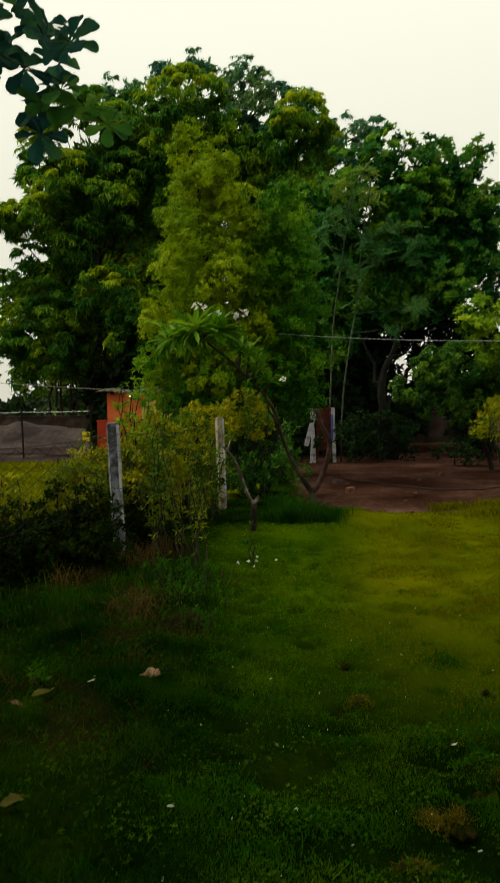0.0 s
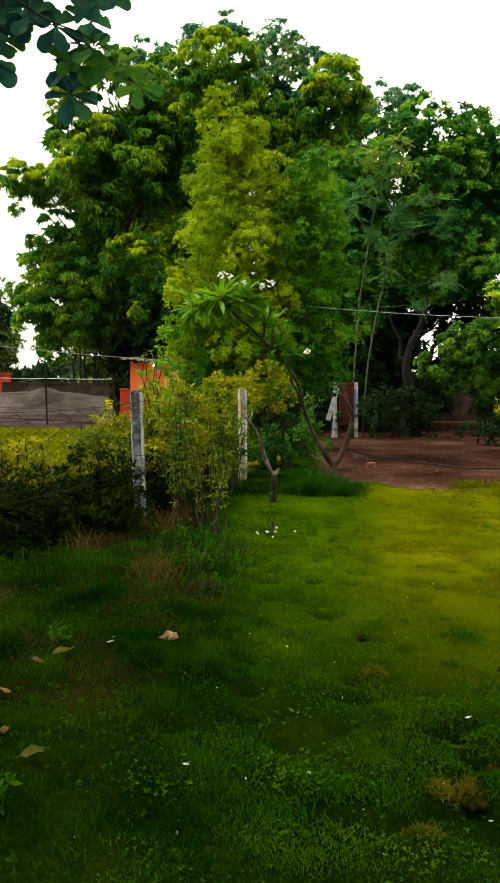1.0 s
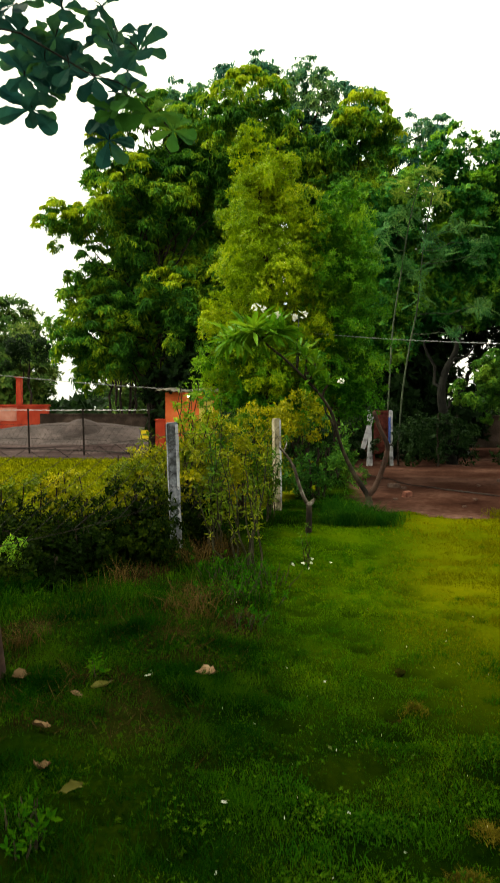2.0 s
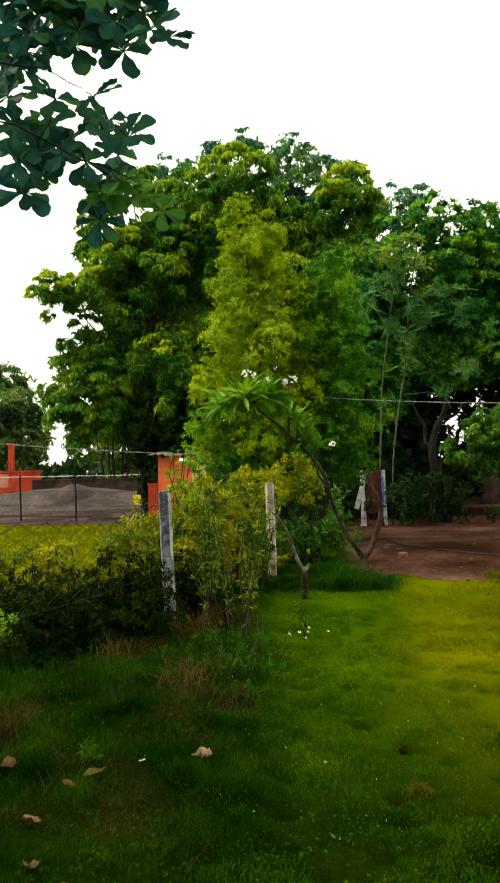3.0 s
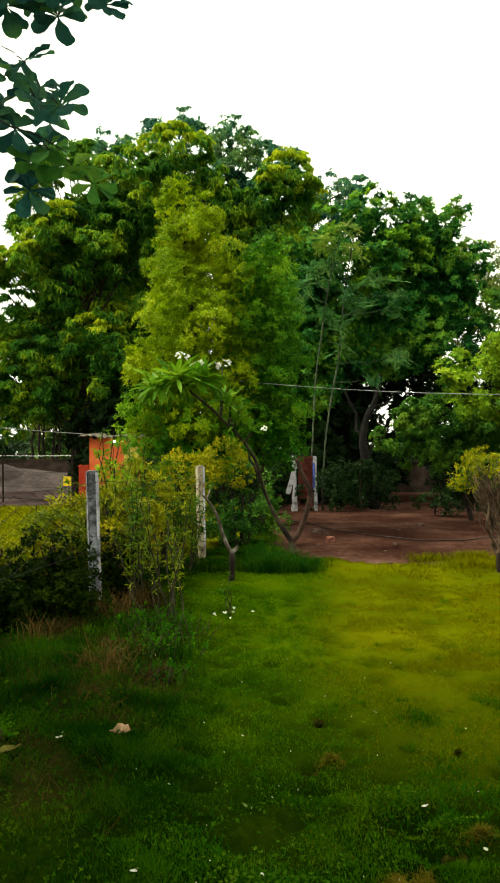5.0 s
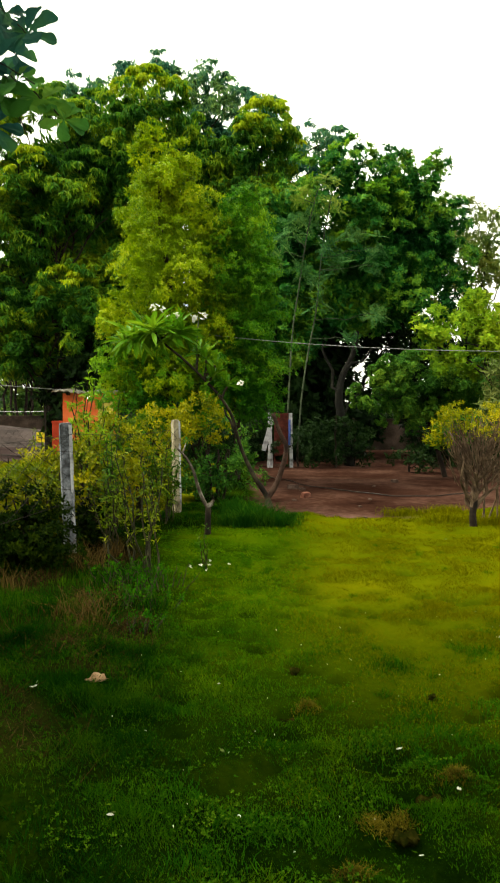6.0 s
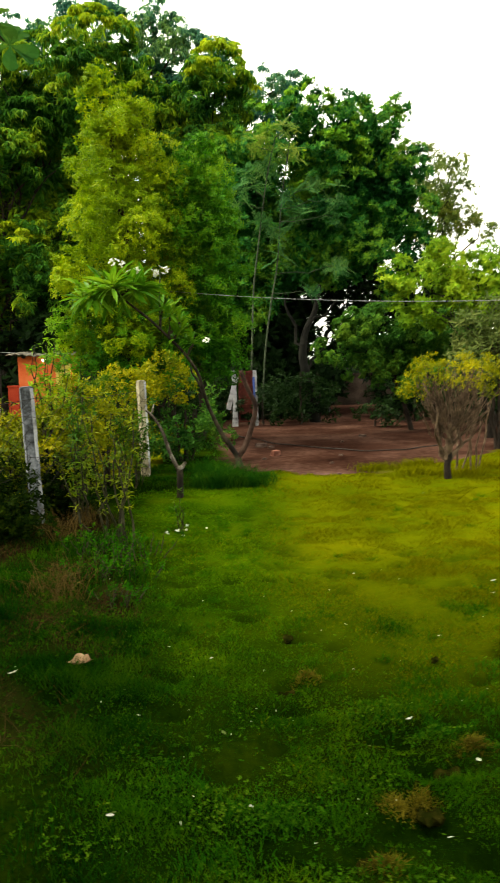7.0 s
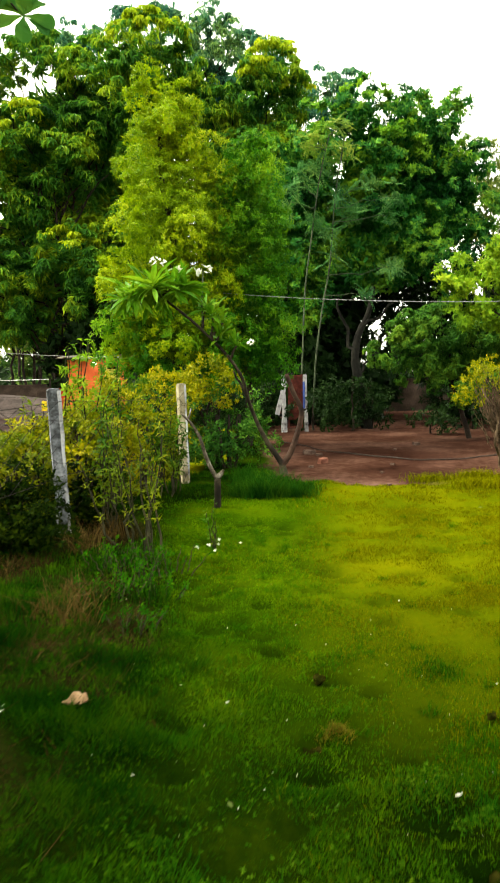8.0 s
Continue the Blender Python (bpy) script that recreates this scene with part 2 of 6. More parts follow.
M_STEM = rough_mat("green_brown_stems", [(0.2, (0.010, 0.010, 0.004)), (0.55, (0.030, 0.028, 0.012)), (0.9, (0.07, 0.06, 0.03))], 9, 60, 0.9, 0.3)
M_CABLE = rough_mat("pale_cable", [(0.1, (0.14, 0.14, 0.14)), (0.5, (0.24, 0.24, 0.24)), (0.9, (0.34, 0.34, 0.34))], 4, 60, 0.6, 0.1)
M_HOSE = rough_mat("black_hose", [(0.1, (0.006, 0.005, 0.004)), (0.5, (0.014, 0.010, 0.009)), (0.9, (0.03, 0.022, 0.018))], 4, 60, 0.5, 0.1)
M_GRAVEL = rough_mat("gravel", [(0.1, (0.015, 0.010, 0.009)), (0.5, (0.037, 0.026, 0.024)), (0.9, (0.078, 0.058, 0.054))], 1.2, 14, 0.95, 1.0, 0, 0.05)
M_BRICK = rough_mat("fired_brick", [(0.1, (0.06, 0.02, 0.012)), (0.5, (0.15, 0.055, 0.036)), (0.9, (0.24, 0.11, 0.08))], 9, 70, 0.9, 0.6)
M_STONE = rough_mat("earthy_stone", [(0.1, (0.03, 0.015, 0.011)), (0.5, (0.075, 0.044, 0.033)), (0.9, (0.15, 0.105, 0.085))], 9, 70, 0.9, 0.6)
M_OLDWALL = rough_mat("old_brown_wall", [(0.1, (0.014, 0.009, 0.006)), (0.5, (0.045, 0.030, 0.022)), (0.9, (0.13, 0.09, 0.07))], 1.2, 20, 0.95, 0.5)
# clod colour this dark to stand for the shadow side of dents and clods
M_CLOD = leaf_mat("shadow_dark_soil", (0.003, 0.006, 0.0006), (0.009, 0.011, 0.0012), (0.03, 0.026, 0.004), 25.0, 0.95, 0.0, shine=0.0)
M_BLUE = rough_mat("blue_cloth", [(0.1, (0.03, 0.05, 0.20)), (0.5, (0.06, 0.10, 0.36)), (0.9, (0.12, 0.18, 0.45))], 6, 50, 0.8, 0.3)

# ---- mesh tools ----


def mesh_np(name, verts, faces, mat, smooth=False):
    """A mesh out of arrays: verts (n, 3) and faces, all tris or all quads."""
    me = bpy.data.meshes.new(name)
    verts = np.ascontiguousarray(verts, np.float32)
    faces = np.ascontiguousarray(faces, np.int32)
    k = faces.shape[1]
    me.vertices.add(len(verts))
    me.vertices.foreach_set("co", verts.ravel())
    me.loops.add(faces.size)
    me.loops.foreach_set("vertex_index", faces.ravel())
    me.polygons.add(len(faces))
    me.polygons.foreach_set("loop_start", np.arange(0, faces.size, k, dtype=np.int32))
    me.polygons.foreach_set("use_smooth", np.full(len(faces), smooth))
    me.update(calc_edges=True)
    me.materials.append(mat)
    return me


def part_np(name, verts, faces, mat, parent=None, label="", smooth=False):
    ob = new(name, mesh_np(name, verts, faces, mat, smooth))
    if parent is not None:
        ob.parent = parent
    return tagged(ob, label)


def part(name, bm, mat, parent=None, label="", smooth=False):
    me = bpy.data.meshes.new(name)
    bm.to_mesh(me)
    bm.free()
    me.materials.append(mat)
    if smooth:
        me.polygons.foreach_set("use_smooth", np.full(len(me.polygons), True))
    ob = new(name, me)
    if parent is not None:
        ob.parent = parent
    return tagged(ob, label)


def thing(name, label, category, group="", kind=""):
    return tagged(new(name), label, category, group, kind)


def box(bm, x0, x1, y0, y1, z0, z1, bevel=0.0):
    m = Matrix.Translation(((x0 + x1) / 2, (y0 + y1) / 2, (z0 + z1) / 2)) @ Matrix.Diagonal((x1 - x0, y1 - y0, z1 - z0, 1))
    made = bmesh.ops.create_cube(bm, size=1, matrix=m)
    if bevel:
        edges = {e for v in made["verts"] for e in v.link_edges}
        bmesh.ops.bevel(bm, geom=list(edges), offset=bevel, segments=2, affect="EDGES")
    return bm


def rough_box(sx, sy, sz, cuts, amount, seed, bevel=0.012):
    """A box standing on z = 0 with chipped, uneven faces."""
    bm = box(bmesh.new(), -sx / 2, sx / 2, -sy / 2, sy / 2, 0, sz, bevel)
    long_edges = [e for e in bm.edges if abs(e.verts[0].co.z - e.verts[1].co.z) > sz * 0.5]
    bmesh.ops.subdivide_edges(bm, edges=long_edges, cuts=cuts, use_grid_fill=True)
    for v in bm.verts:
        k = noise.noise_vector(v.co * 9 + Vector((seed, 0, 0)))
        v.co += k * amount
    return bm


def tube(points, radii, sides=7):
    """A tapered tube along points: verts and quad faces."""
    pts = [Vector(p) for p in points]
    verts, faces = [], []
    ref = Vector((0.31, 0.87, 0.21))
    for i, p in enumerate(pts):
        d = (pts[min(i + 1, len(pts) - 1)] - pts[max(i - 1, 0)]).normalized()
        u = d.cross(ref).normalized()
        w = d.cross(u)
        for k in range(sides):
            a = 2 * math.pi * k / sides
            verts.append(p + (u * math.cos(a) + w * math.sin(a)) * radii[i])
    for i in range(len(pts) - 1):
        for k in range(sides):
            k2 = (k + 1) % sides
            faces.append((i * sides + k, i * sides + k2, (i + 1) * sides + k2, (i + 1) * sides + k))
    last = (len(pts) - 1) * sides
    if sides % 2 == 0:
        for k in range(1, sides // 2):
            faces.append((last + k, last + k + 1, last + sides - k - 1, last + sides - k))
        faces = [f for f in faces if len(set(f)) == 4]
    return np.array(verts), np.array(faces)


def merged(pieces):
    vs, fs, o = [], [], 0
    for v, f in pieces:
        vs.append(v)
        fs.append(f + o)
        o += len(v)
    return np.concatenate(vs), np.concatenate(fs)


def crooked(a, b, n, wobble, rng):
    """A line from a to b in n steps that wanders a little."""
    a, b = np.array(a, float), np.array(b, float)
    t = np.linspace(0, 1, n)[:, None]
    p = a + (b - a) * t
    p[1:-1] += rng.normal(0, wobble, (n - 2, 3)) * np.linalg.norm(b - a)
    return p


def knotty(points, n=5):
    """A rounder line through the given points."""
    p = np.array(points, float)
    out = []
    for i in range(len(p) - 1):
        p0, p1, p2, p3 = p[max(i - 1, 0)], p[i], p[i + 1], p[min(i + 2, len(p) - 1)]
        for k in range(n):
            t = k / n
            out.append(0.5 * (2 * p1 + (p2 - p0) * t + (2 * p0 - 5 * p1 + 4 * p2 - p3) * t * t + (3 * p1 - p0 - 3 * p2 + p3) * t**3))
    out.append(p[-1])
    return np.array(out)


def bases(dirs, spin, rng):
    """Frames (n, 3, 3) whose third axis runs along dirs, with a free spin about it."""
    d = dirs / np.linalg.norm(dirs, axis=1, keepdims=True)
    r = rng.normal(size=d.shape)
    u = np.cross(d, r)
    u /= np.linalg.norm(u, axis=1, keepdims=True) + 1e-9
    return np.stack([u, np.cross(d, u), d], axis=2)


def scatter(template, pos, frames, size):
    """Copies of a template (verts, faces) at pos, turned by frames and scaled."""
    tv, tf = template
    v = np.einsum("nij,kj->nki", frames, tv) * size[:, None, None] + pos[:, None, :]
    f = tf[None] + (np.arange(len(pos)) * len(tv))[:, None, None]
    return v.reshape(-1, 3), f.reshape(-1, tf.shape[1])


# leaf shapes: along +x from the stalk, one unit long
def blade_leaf(width, droop, rows=1, widest=0.45, tip=0.8):
    """A leaf of rows pairs of quads, folded along its rib and bent down towards the tip."""
    xs = np.linspace(0, 1, 2 * rows + 1)
    shape = np.where(xs < widest, np.sin(xs / widest * math.pi / 2), np.maximum(np.cos((xs - widest) / (1 - widest) * math.pi / 2), 0) ** tip)
    verts, faces = [], []
    for x, s in zip(xs, shape):
        z = -droop * x * x
        w = max(s, 0.02) * width / 2
        verts += [(x, -w, z + w * 0.35), (x, 0, z), (x, w, z + w * 0.35)]
    for i in range(len(xs) - 1):
        a = 3 * i
        faces += [(a, a + 3, a + 4, a + 1), (a + 1, a + 4, a + 5, a + 2)]
    return np.array(verts), np.array(faces)


def paddle_leaf(width, droop, rows=8):
    """A broad paddle: narrow at the stalk, widest near its round end."""
    xs = np.sin(np.linspace(0, 1, rows) * math.pi / 2)
    half = xs**1.5 * (1 - np.minimum(xs, 0.9999)) ** 0.42
    half *= width / 2 / half.max()
    verts, faces = [], []
    for x, w in zip(xs, half):
        z = -droop * x * x
        w = max(w, 0.012)
        ripple = 0.030 * math.sin(x * 13)
        verts += [(x, -w * (1 + ripple * 2), z + w * 0.25 + ripple), (x, 0, z), (x, w * (1 - ripple * 2), z + w * 0.25 - ripple)]
    for i in range(rows - 1):
        a = 3 * i
        faces += [(a, a + 3, a + 4, a + 1), (a + 1, a + 4, a + 5, a + 2)]
    return np.array(verts), np.array(faces)


def diamond_leaf(width, droop):
    return np.array([(0, 0, 0), (0.45, -width / 2, -droop * 0.2), (1, 0, -droop), (0.45, width / 2, -droop * 0.2)]), np.array([(0, 1, 2, 3)])


def turn_np(rx, ry, rz):
    return np.array(Euler((rx, ry, rz)).to_matrix())


def whorl(leaf, count, tilt, spread, rng, rise=0.0):
    """Leaves in a rosette about +z: each swung out from the axis by tilt radians (pi/2 lies flat)."""
    out = []
    for k in range(count):
        a = k * 2.39996 + rng.normal(0, 0.25)
        el = math.pi / 2 - (tilt + rng.normal(0, spread))
        rot = turn_np(0, 0, a) @ turn_np(0, -el, 0) @ turn_np(rng.normal(0, 0.3), 0, 0)
        s = rng.uniform(0.7, 1.1)
        v = leaf[0] @ rot.T * s
        v[:, 2] += rise * k / count
        out.append((v, leaf[1]))
    return merged(out)


def frond(pairs, length, leaflet, rng):
    """A feather leaf: leaflets in pairs along an arching rib."""
    out = []
    for k in range(pairs):
        t = (k + 0.6) / pairs
        x, z = length * t, -0.35 * length * t * t
        for s in (-1, 1):
            rot = turn_np(0, 0.25, s * 1.15)
            out.append((leaflet[0] * (0.30 * length * (1 - 0.55 * abs(t - 0.4))) @ rot.T + np.array((x, 0, z)), leaflet[1]))
    return merged(out)


def spray(fronds, pairs, rng):
    leaf = diamond_leaf(0.34, 0.15)
    out = []
    for k in range(fronds):
        v, f = frond(pairs, rng.uniform(0.8, 1.1), leaf, rng)
        rot = turn_np(0, 0, k * 2.39996) @ turn_np(0, -rng.uniform(0.0, 0.8), 0)
        out.append((v @ rot.T, f))
    return merged(out)


R0 = np.random.default_rng(3)
W_MANGO = [whorl(diamond_leaf(0.27, 0.25), 9, 1.75, 0.35, R0) for _ in range(5)]
W_ROUND = [whorl(diamond_leaf(0.45, 0.12), 8, 1.35, 0.45, R0) for _ in range(5)]
W_FINE = [whorl(diamond_leaf(0.30, 0.15), 8, 1.2, 0.5, R0, 0.7) for _ in range(5)]
W_SMALL = [whorl(blade_leaf(0.42, 0.15), 6, 1.1, 0.45, R0, 0.8) for _ in range(5)]
W_PLUMUP = [whorl(blade_leaf(0.19, 0.30, 2, 0.6), 18, 0.95, 0.4, R0, 0.12) for _ in range(3)]
W_PLUM = [whorl(blade_leaf(0.18, 0.36, 2, 0.6), 28, 1.25, 0.55, R0, 0.10) for _ in range(3)]
W_ALMOND = [whorl(blade_leaf(0.58, 0.16, 1, 0.66, 0.42), 8, 1.35, 0.25, R0, 0.10) for _ in range(4)]
W_PADDLE = [whorl(paddle_leaf(0.54, 0.18), 8, 1.42, 0.22, R0, 0.05) for _ in range(5)]
W_LITTLE = [whorl(diamond_leaf(0.5, 0.15), 6, 1.1, 0.45, R0, 0.8) for _ in range(5)]
W_LANCE = [whorl(blade_leaf(0.24, 0.35, 2), 5, 1.25, 0.3, R0, 0.6) for _ in range(4)]
W_SPRAY = [spray(4, 8, R0) for _ in range(4)]
W_HANG = [whorl(diamond_leaf(0.30, 0.55), 8, 1.85, 0.3, R0) for _ in range(6)]
W_DROOP = [whorl(diamond_leaf(0.36, 0.45), 9, 1.85, 0.28, R0) for _ in range(5)]


def leafage(templates, pos, dirs, size, rng):
    """One joined body of leaf clusters."""
    fr = bases(dirs, 0, rng)
    pick = rng.integers(0, len(templates), len(pos))
    return merged([scatter(t, pos[pick == i], fr[pick == i], size[pick == i]) for i, t in enumerate(templates) if np.any(pick == i)])


def crown_points(lobes, per_lobe, per_clump, clump, rng, up=0.5, hollow=0.55, dome=0.35, stray=0.05):
    """Cluster places in bunches over the outside of ellipsoid lobes, with the way each one faces."""
    P, D = [], []
    for x, y, z, rx, ry, rz in lobes:
        c, r = np.array((x, y, z)), np.array((rx, ry, rz))
        n = max(6, int(per_lobe * (rx * ry * rz) ** (2 / 3)))
        d = rng.normal(size=(n, 3))
        d /= np.linalg.norm(d, axis=1, keepdims=True)
        k = rng.uniform(hollow, 1.0, (n, 1)) ** 0.6
        centre = c + d * r * k
        for q, o in zip(centre, d):
            m = max(3, int(per_clump * rng.uniform(0.6, 1.4)))
            e = rng.normal(size=(m, 3))
            e /= np.linalg.norm(e, axis=1, keepdims=True)
            e = e + o * 0.7 + np.array((0, 0, dome))
            e /= np.linalg.norm(e, axis=1, keepdims=True)
            s = clump * rng.uniform(0.6, 1.25)
            reach = rng.uniform(0.7, 1.05, (m, 1)) + (rng.uniform(0, 1, (m, 1)) < stray) * rng.uniform(0.1, 0.45, (m, 1))
            P.append(q + e * s * reach * np.array((1, 1, 0.85)))
            D.append(e + o * 0.4 + np.array((0, 0, up)) + rng.normal(0, 0.3, (m, 3)))
    return np.concatenate(P), np.concatenate(D)


def heads(*rows):
    """Rounded leaf heads (x, y, z, radius) as lobes."""
    return [(x, y, z, r * 1.22, r * 1.1, r * 1.08) for x, y, z, r in rows]


def tree(name, label, base, top, trunk_r, lobes, templates, mat, leaf, per_lobe, per_clump, clump, seed, bark=None, up=0.5, hollow=0.55, category="tree", group="", limbs=True, stems=1, wobble=0.018, dome=0.35, stray=0.05, core=0, body=(), spine=None):
    """A tree or bush: tapered trunk, limbs into the lobes, and a crown of leaf clusters; body: looser leaves deep inside."""
    rng = np.random.default_rng(seed)
    root = thing(name, label, category, group)
    bark = bark or M_BARK
    base, top = np.array(base, float), np.array(top, float)
    for s in range(stems):
        shift = np.array((0, 0, 0.0)) if s == 0 else np.append(rng.uniform(-1, 1, 2) * trunk_r * 3, 0)
        line = crooked(base + shift - np.array((0, 0, 0.08)), top + shift * 2, 8, wobble, rng)
        if spine:
            line = knotty(spine, 3)
        part_np("trunk", *tube(line, np.linspace(trunk_r * 1.15, trunk_r * 0.4, len(line)) * (1.0 if s == 0 else 0.7), 9), bark, root, "", True)
    if limbs:
        for x, y, z, rx, ry, rz in lobes:
            k = np.clip((z - rz * 0.4 - base[2]) / max(top[2] - base[2], 0.1) * 0.65, 0.25, 0.9)
            start = base + (top - base) * k
            line = crooked(start, (x, y, z + rz * 0.3), 7, 0.045, rng)
            part_np("limb", *tube(line, np.linspace(trunk_r * (0.5 if len(lobes) < 7 else 0.26), trunk_r * 0.08, 7), 6), bark, root, "", True)
    P, D = crown_points(lobes, per_lobe, per_clump, clump, rng, up, hollow, dome, stray)
    size = leaf * rng.uniform(0.75, 1.25, len(P))
    if core:
        L = np.array(lobes)
        k = rng.integers(0, len(L), core)
        q = rng.normal(size=(core, 3))
        q *= rng.uniform(0, 0.62, (core, 1)) / np.linalg.norm(q, axis=1, keepdims=True)
        P = np.concatenate([P, L[k, :3] + q * L[k, 3:]])
        D = np.concatenate([D, rng.normal(size=(core, 3))])
        size = np.concatenate([size, leaf * rng.uniform(1.0, 1.5, core)])
    for x, y, z, rx, ry, rz, count in body:
        q = rng.normal(size=(count, 3))
        q *= rng.uniform(0, 1, (count, 1)) ** 0.4 / np.linalg.norm(q, axis=1, keepdims=True)
        P = np.concatenate([P, np.array((x, y, z)) + q * np.array((rx, ry, rz))])
        D = np.concatenate([D, rng.normal(size=(count, 3)) + np.array((0, 0, 0.8))])
        size = np.concatenate([size, leaf * rng.uniform(1.0, 1.4, count) * (1.5 if leaf > 0.1 else 1.0)])
    part_np("crown", *leafage(templates, P, D, size, rng), mat, root)
    return root


# ---- ground: one sheet to the horizon ----
def wave(x, y, scale, seed):
    """A smooth uneven field in about -1..1."""
    x, y = np.asarray(x, float), np.asarray(y, float)
    out = 0
    for k in range(3):
        grid = np.random.default_rng(seed * 10 + k).uniform(-1, 1, (128, 128))
        a = 0.5 + 1.1 * k
        u = (x * math.cos(a) - y * math.sin(a)) / scale * 1.9**k + 17.3
        v = (x * math.sin(a) + y * math.cos(a)) / scale * 1.9**k + 9.1
        iu, iv = np.floor(u).astype(int), np.floor(v).astype(int)
        fu, fv = u - iu, v - iv
        fu, fv = fu * fu * (3 - 2 * fu), fv * fv * (3 - 2 * fv)
        g = lambda p, q: grid[p % 128, q % 128]
        out = out + (g(iu, iv) * (1 - fu) * (1 - fv) + g(iu + 1, iv) * fu * (1 - fv) + g(iu, iv + 1) * (1 - fu) * fv + g(iu + 1, iv + 1) * fu * fv) * 0.55**k
    return out


def step(a, b, v):
    t = np.clip((v - a) / (b - a), 0, 1)
    return t * t * (3 - 2 * t)


def fence_x(y):
    """The boundary fence's line."""
    return -1.79 + (y - 7.2) * 0.29


def soil_mask(x, y):
    edge = 9.8 + 0.42 * np.abs(x - 1.85) ** 1.35 + 0.22 * wave(x, y, 1.3, 5) + 0.12 * wave(x, y, 0.35, 6)
    left = 0.35 + 0.12 * wave(x, y, 0.8, 8) + 0.05 * (y - 11)
    return step(-0.10, 0.22, y - edge) * step(-0.15, 0.15, x - left) * step(0.2, -0.6, y - 60)


def gravel_mask(x, y):
    return step(-0.4, 0.4, y - (21.6 + 0.25 * wave(x, y, 4, 11))) * step(0.5, -0.5, x + 2.5)


def beyond_mask(x, y):
    return step(0.2, -0.2, x - fence_x(np.minimum(y, 14)) + 0.3) * step(7.5, 8.3, y)


def weed_edge(y):
    """Where the mown lawn begins, east of the rough strip along the fence."""
    return np.interp(y, [0, 2.0, 3.5, 5.0, 6.2, 7.0, 8.8, 9.3, 11.0, 12.0], [-0.75, -0.7, -0.6, -0.55, -0.68, -0.85, -0.85, -0.2, 0.35, 0.5])


PITS = [(0.15, 3.49), (0.13, 3.2), (0.29, 4.16), (0.5, 2.96), (0.6, 2.68), (0.68, 2.67), (0.49, 2.39), (0.35, 2.36), (0.24, 2.24), (0.62, 2.2), (1.05, 3.12), (0.83, 3.03), (1.42, 3.68),
        (-0.64, 3.65), (-0.54, 3.63), (-0.46, 3.6), (-1.0, 3.3), (-0.8, 2.14), (-0.91, 4.48), (-1.07, 2.33), (-0.87, 2.17), (-1.75, 3.67)]
MOUNDS = [(0.26, 3.53), (0.40, 2.47), (0.48, 2.48), (0.81, 2.75), (0.23, 2.13)]
PITS += [(-0.03, 7.89), (0.51, 7.09), (0.15, 6.10), (-0.14, 5.65), (-0.25, 5.62), (-0.33, 5.51), (-0.14, 4.96), (-0.34, 5.20), (0.31, 5.19), (0.01, 5.21), (-0.02, 4.68), (0.03, 4.45), (0.27, 4.08), (0.36, 4.09),
         (0.51, 3.97), (-0.34, 4.84), (-0.10, 4.74), (0.63, 5.37), (-0.47, 6.96)]
pit_rng = np.random.default_rng(19)
PITS += [(pit_rng.uniform(-0.6, 2.6) - 0.5 * (k % 2), pit_rng.uniform(2.4, 8.0)) for k in range(60)]


def bumps(places, x, y, rx, ry):
    """How deep in any of the listed hollows or heaps a place lies, 0 to 1."""
    x, y = np.asarray(x, float), np.asarray(y, float)
    d = np.zeros(np.broadcast(x, y).shape)
    for k, (px, py) in enumerate(places):
        s = 0.75 + 0.5 * ((k * 0.618) % 1)
        d = np.maximum(d, np.exp(-((x - px) / (rx * s)) ** 2 - ((y - py) / (ry * s)) ** 2))
    return d


def gz(x, y):
    x, y = np.asarray(x, float), np.asarray(y, float)
    z = -0.07 * np.exp(-((x - 0.7) / 1.4) ** 2) * step(9.5, 7.5, y)
    near = step(30, 14, y)
    z = z + near * (0.018 * wave(x, y, 1.7, 21) + 0.012 * wave(x, y, 0.6, 22))
    lawn = (1 - soil_mask(x, y)) * step(14, 10, y)
    z = z + lawn * (0.018 + 0.008 * step(5.5, 3.5, y)) * np.clip(wave(x, y, 0.24, 23), -0.5, 1.2)
    z = z + 0.05 * step(0.2, -0.5, x - weed_edge(y)) * step(12, 9, y)
    z = z - 0.03 * soil_mask(x, y) - 0.08 * bumps(PITS, x, y, 0.085, 0.06) + 0.055 * bumps(MOUNDS, x, y, 0.075, 0.055)
    return z


def far_steps(a, b, n):
    return np.geomspace(1, 1 + b - a, n) - 1 + a


gx = np.concatenate([-far_steps(9, 600, 26)[::-1], np.arange(-8.9, -1.4, 0.13), np.arange(-1.4, 2.0, 0.035), np.arange(2.0, 8.9, 0.12), far_steps(9, 600, 26)])
gy = np.concatenate([-far_steps(2, 120, 14)[::-1], np.arange(-1.9, 1.9, 0.15), np.arange(1.9, 4.6, 0.035), np.arange(4.6, 8, 0.06), np.arange(8, 15, 0.1), np.arange(15, 26, 0.25), far_steps(26, 900, 30)])
GX, GY = np.meshgrid(gx, gy)
GV = np.stack([GX, GY, gz(GX, GY)], -1).reshape(-1, 3)
nx, ny = len(gx), len(gy)
ii = (np.arange(ny - 1)[:, None] * nx + np.arange(nx - 1)[None]).ravel()
GF = np.stack([ii, ii + 1, ii + nx + 1, ii + nx], -1)


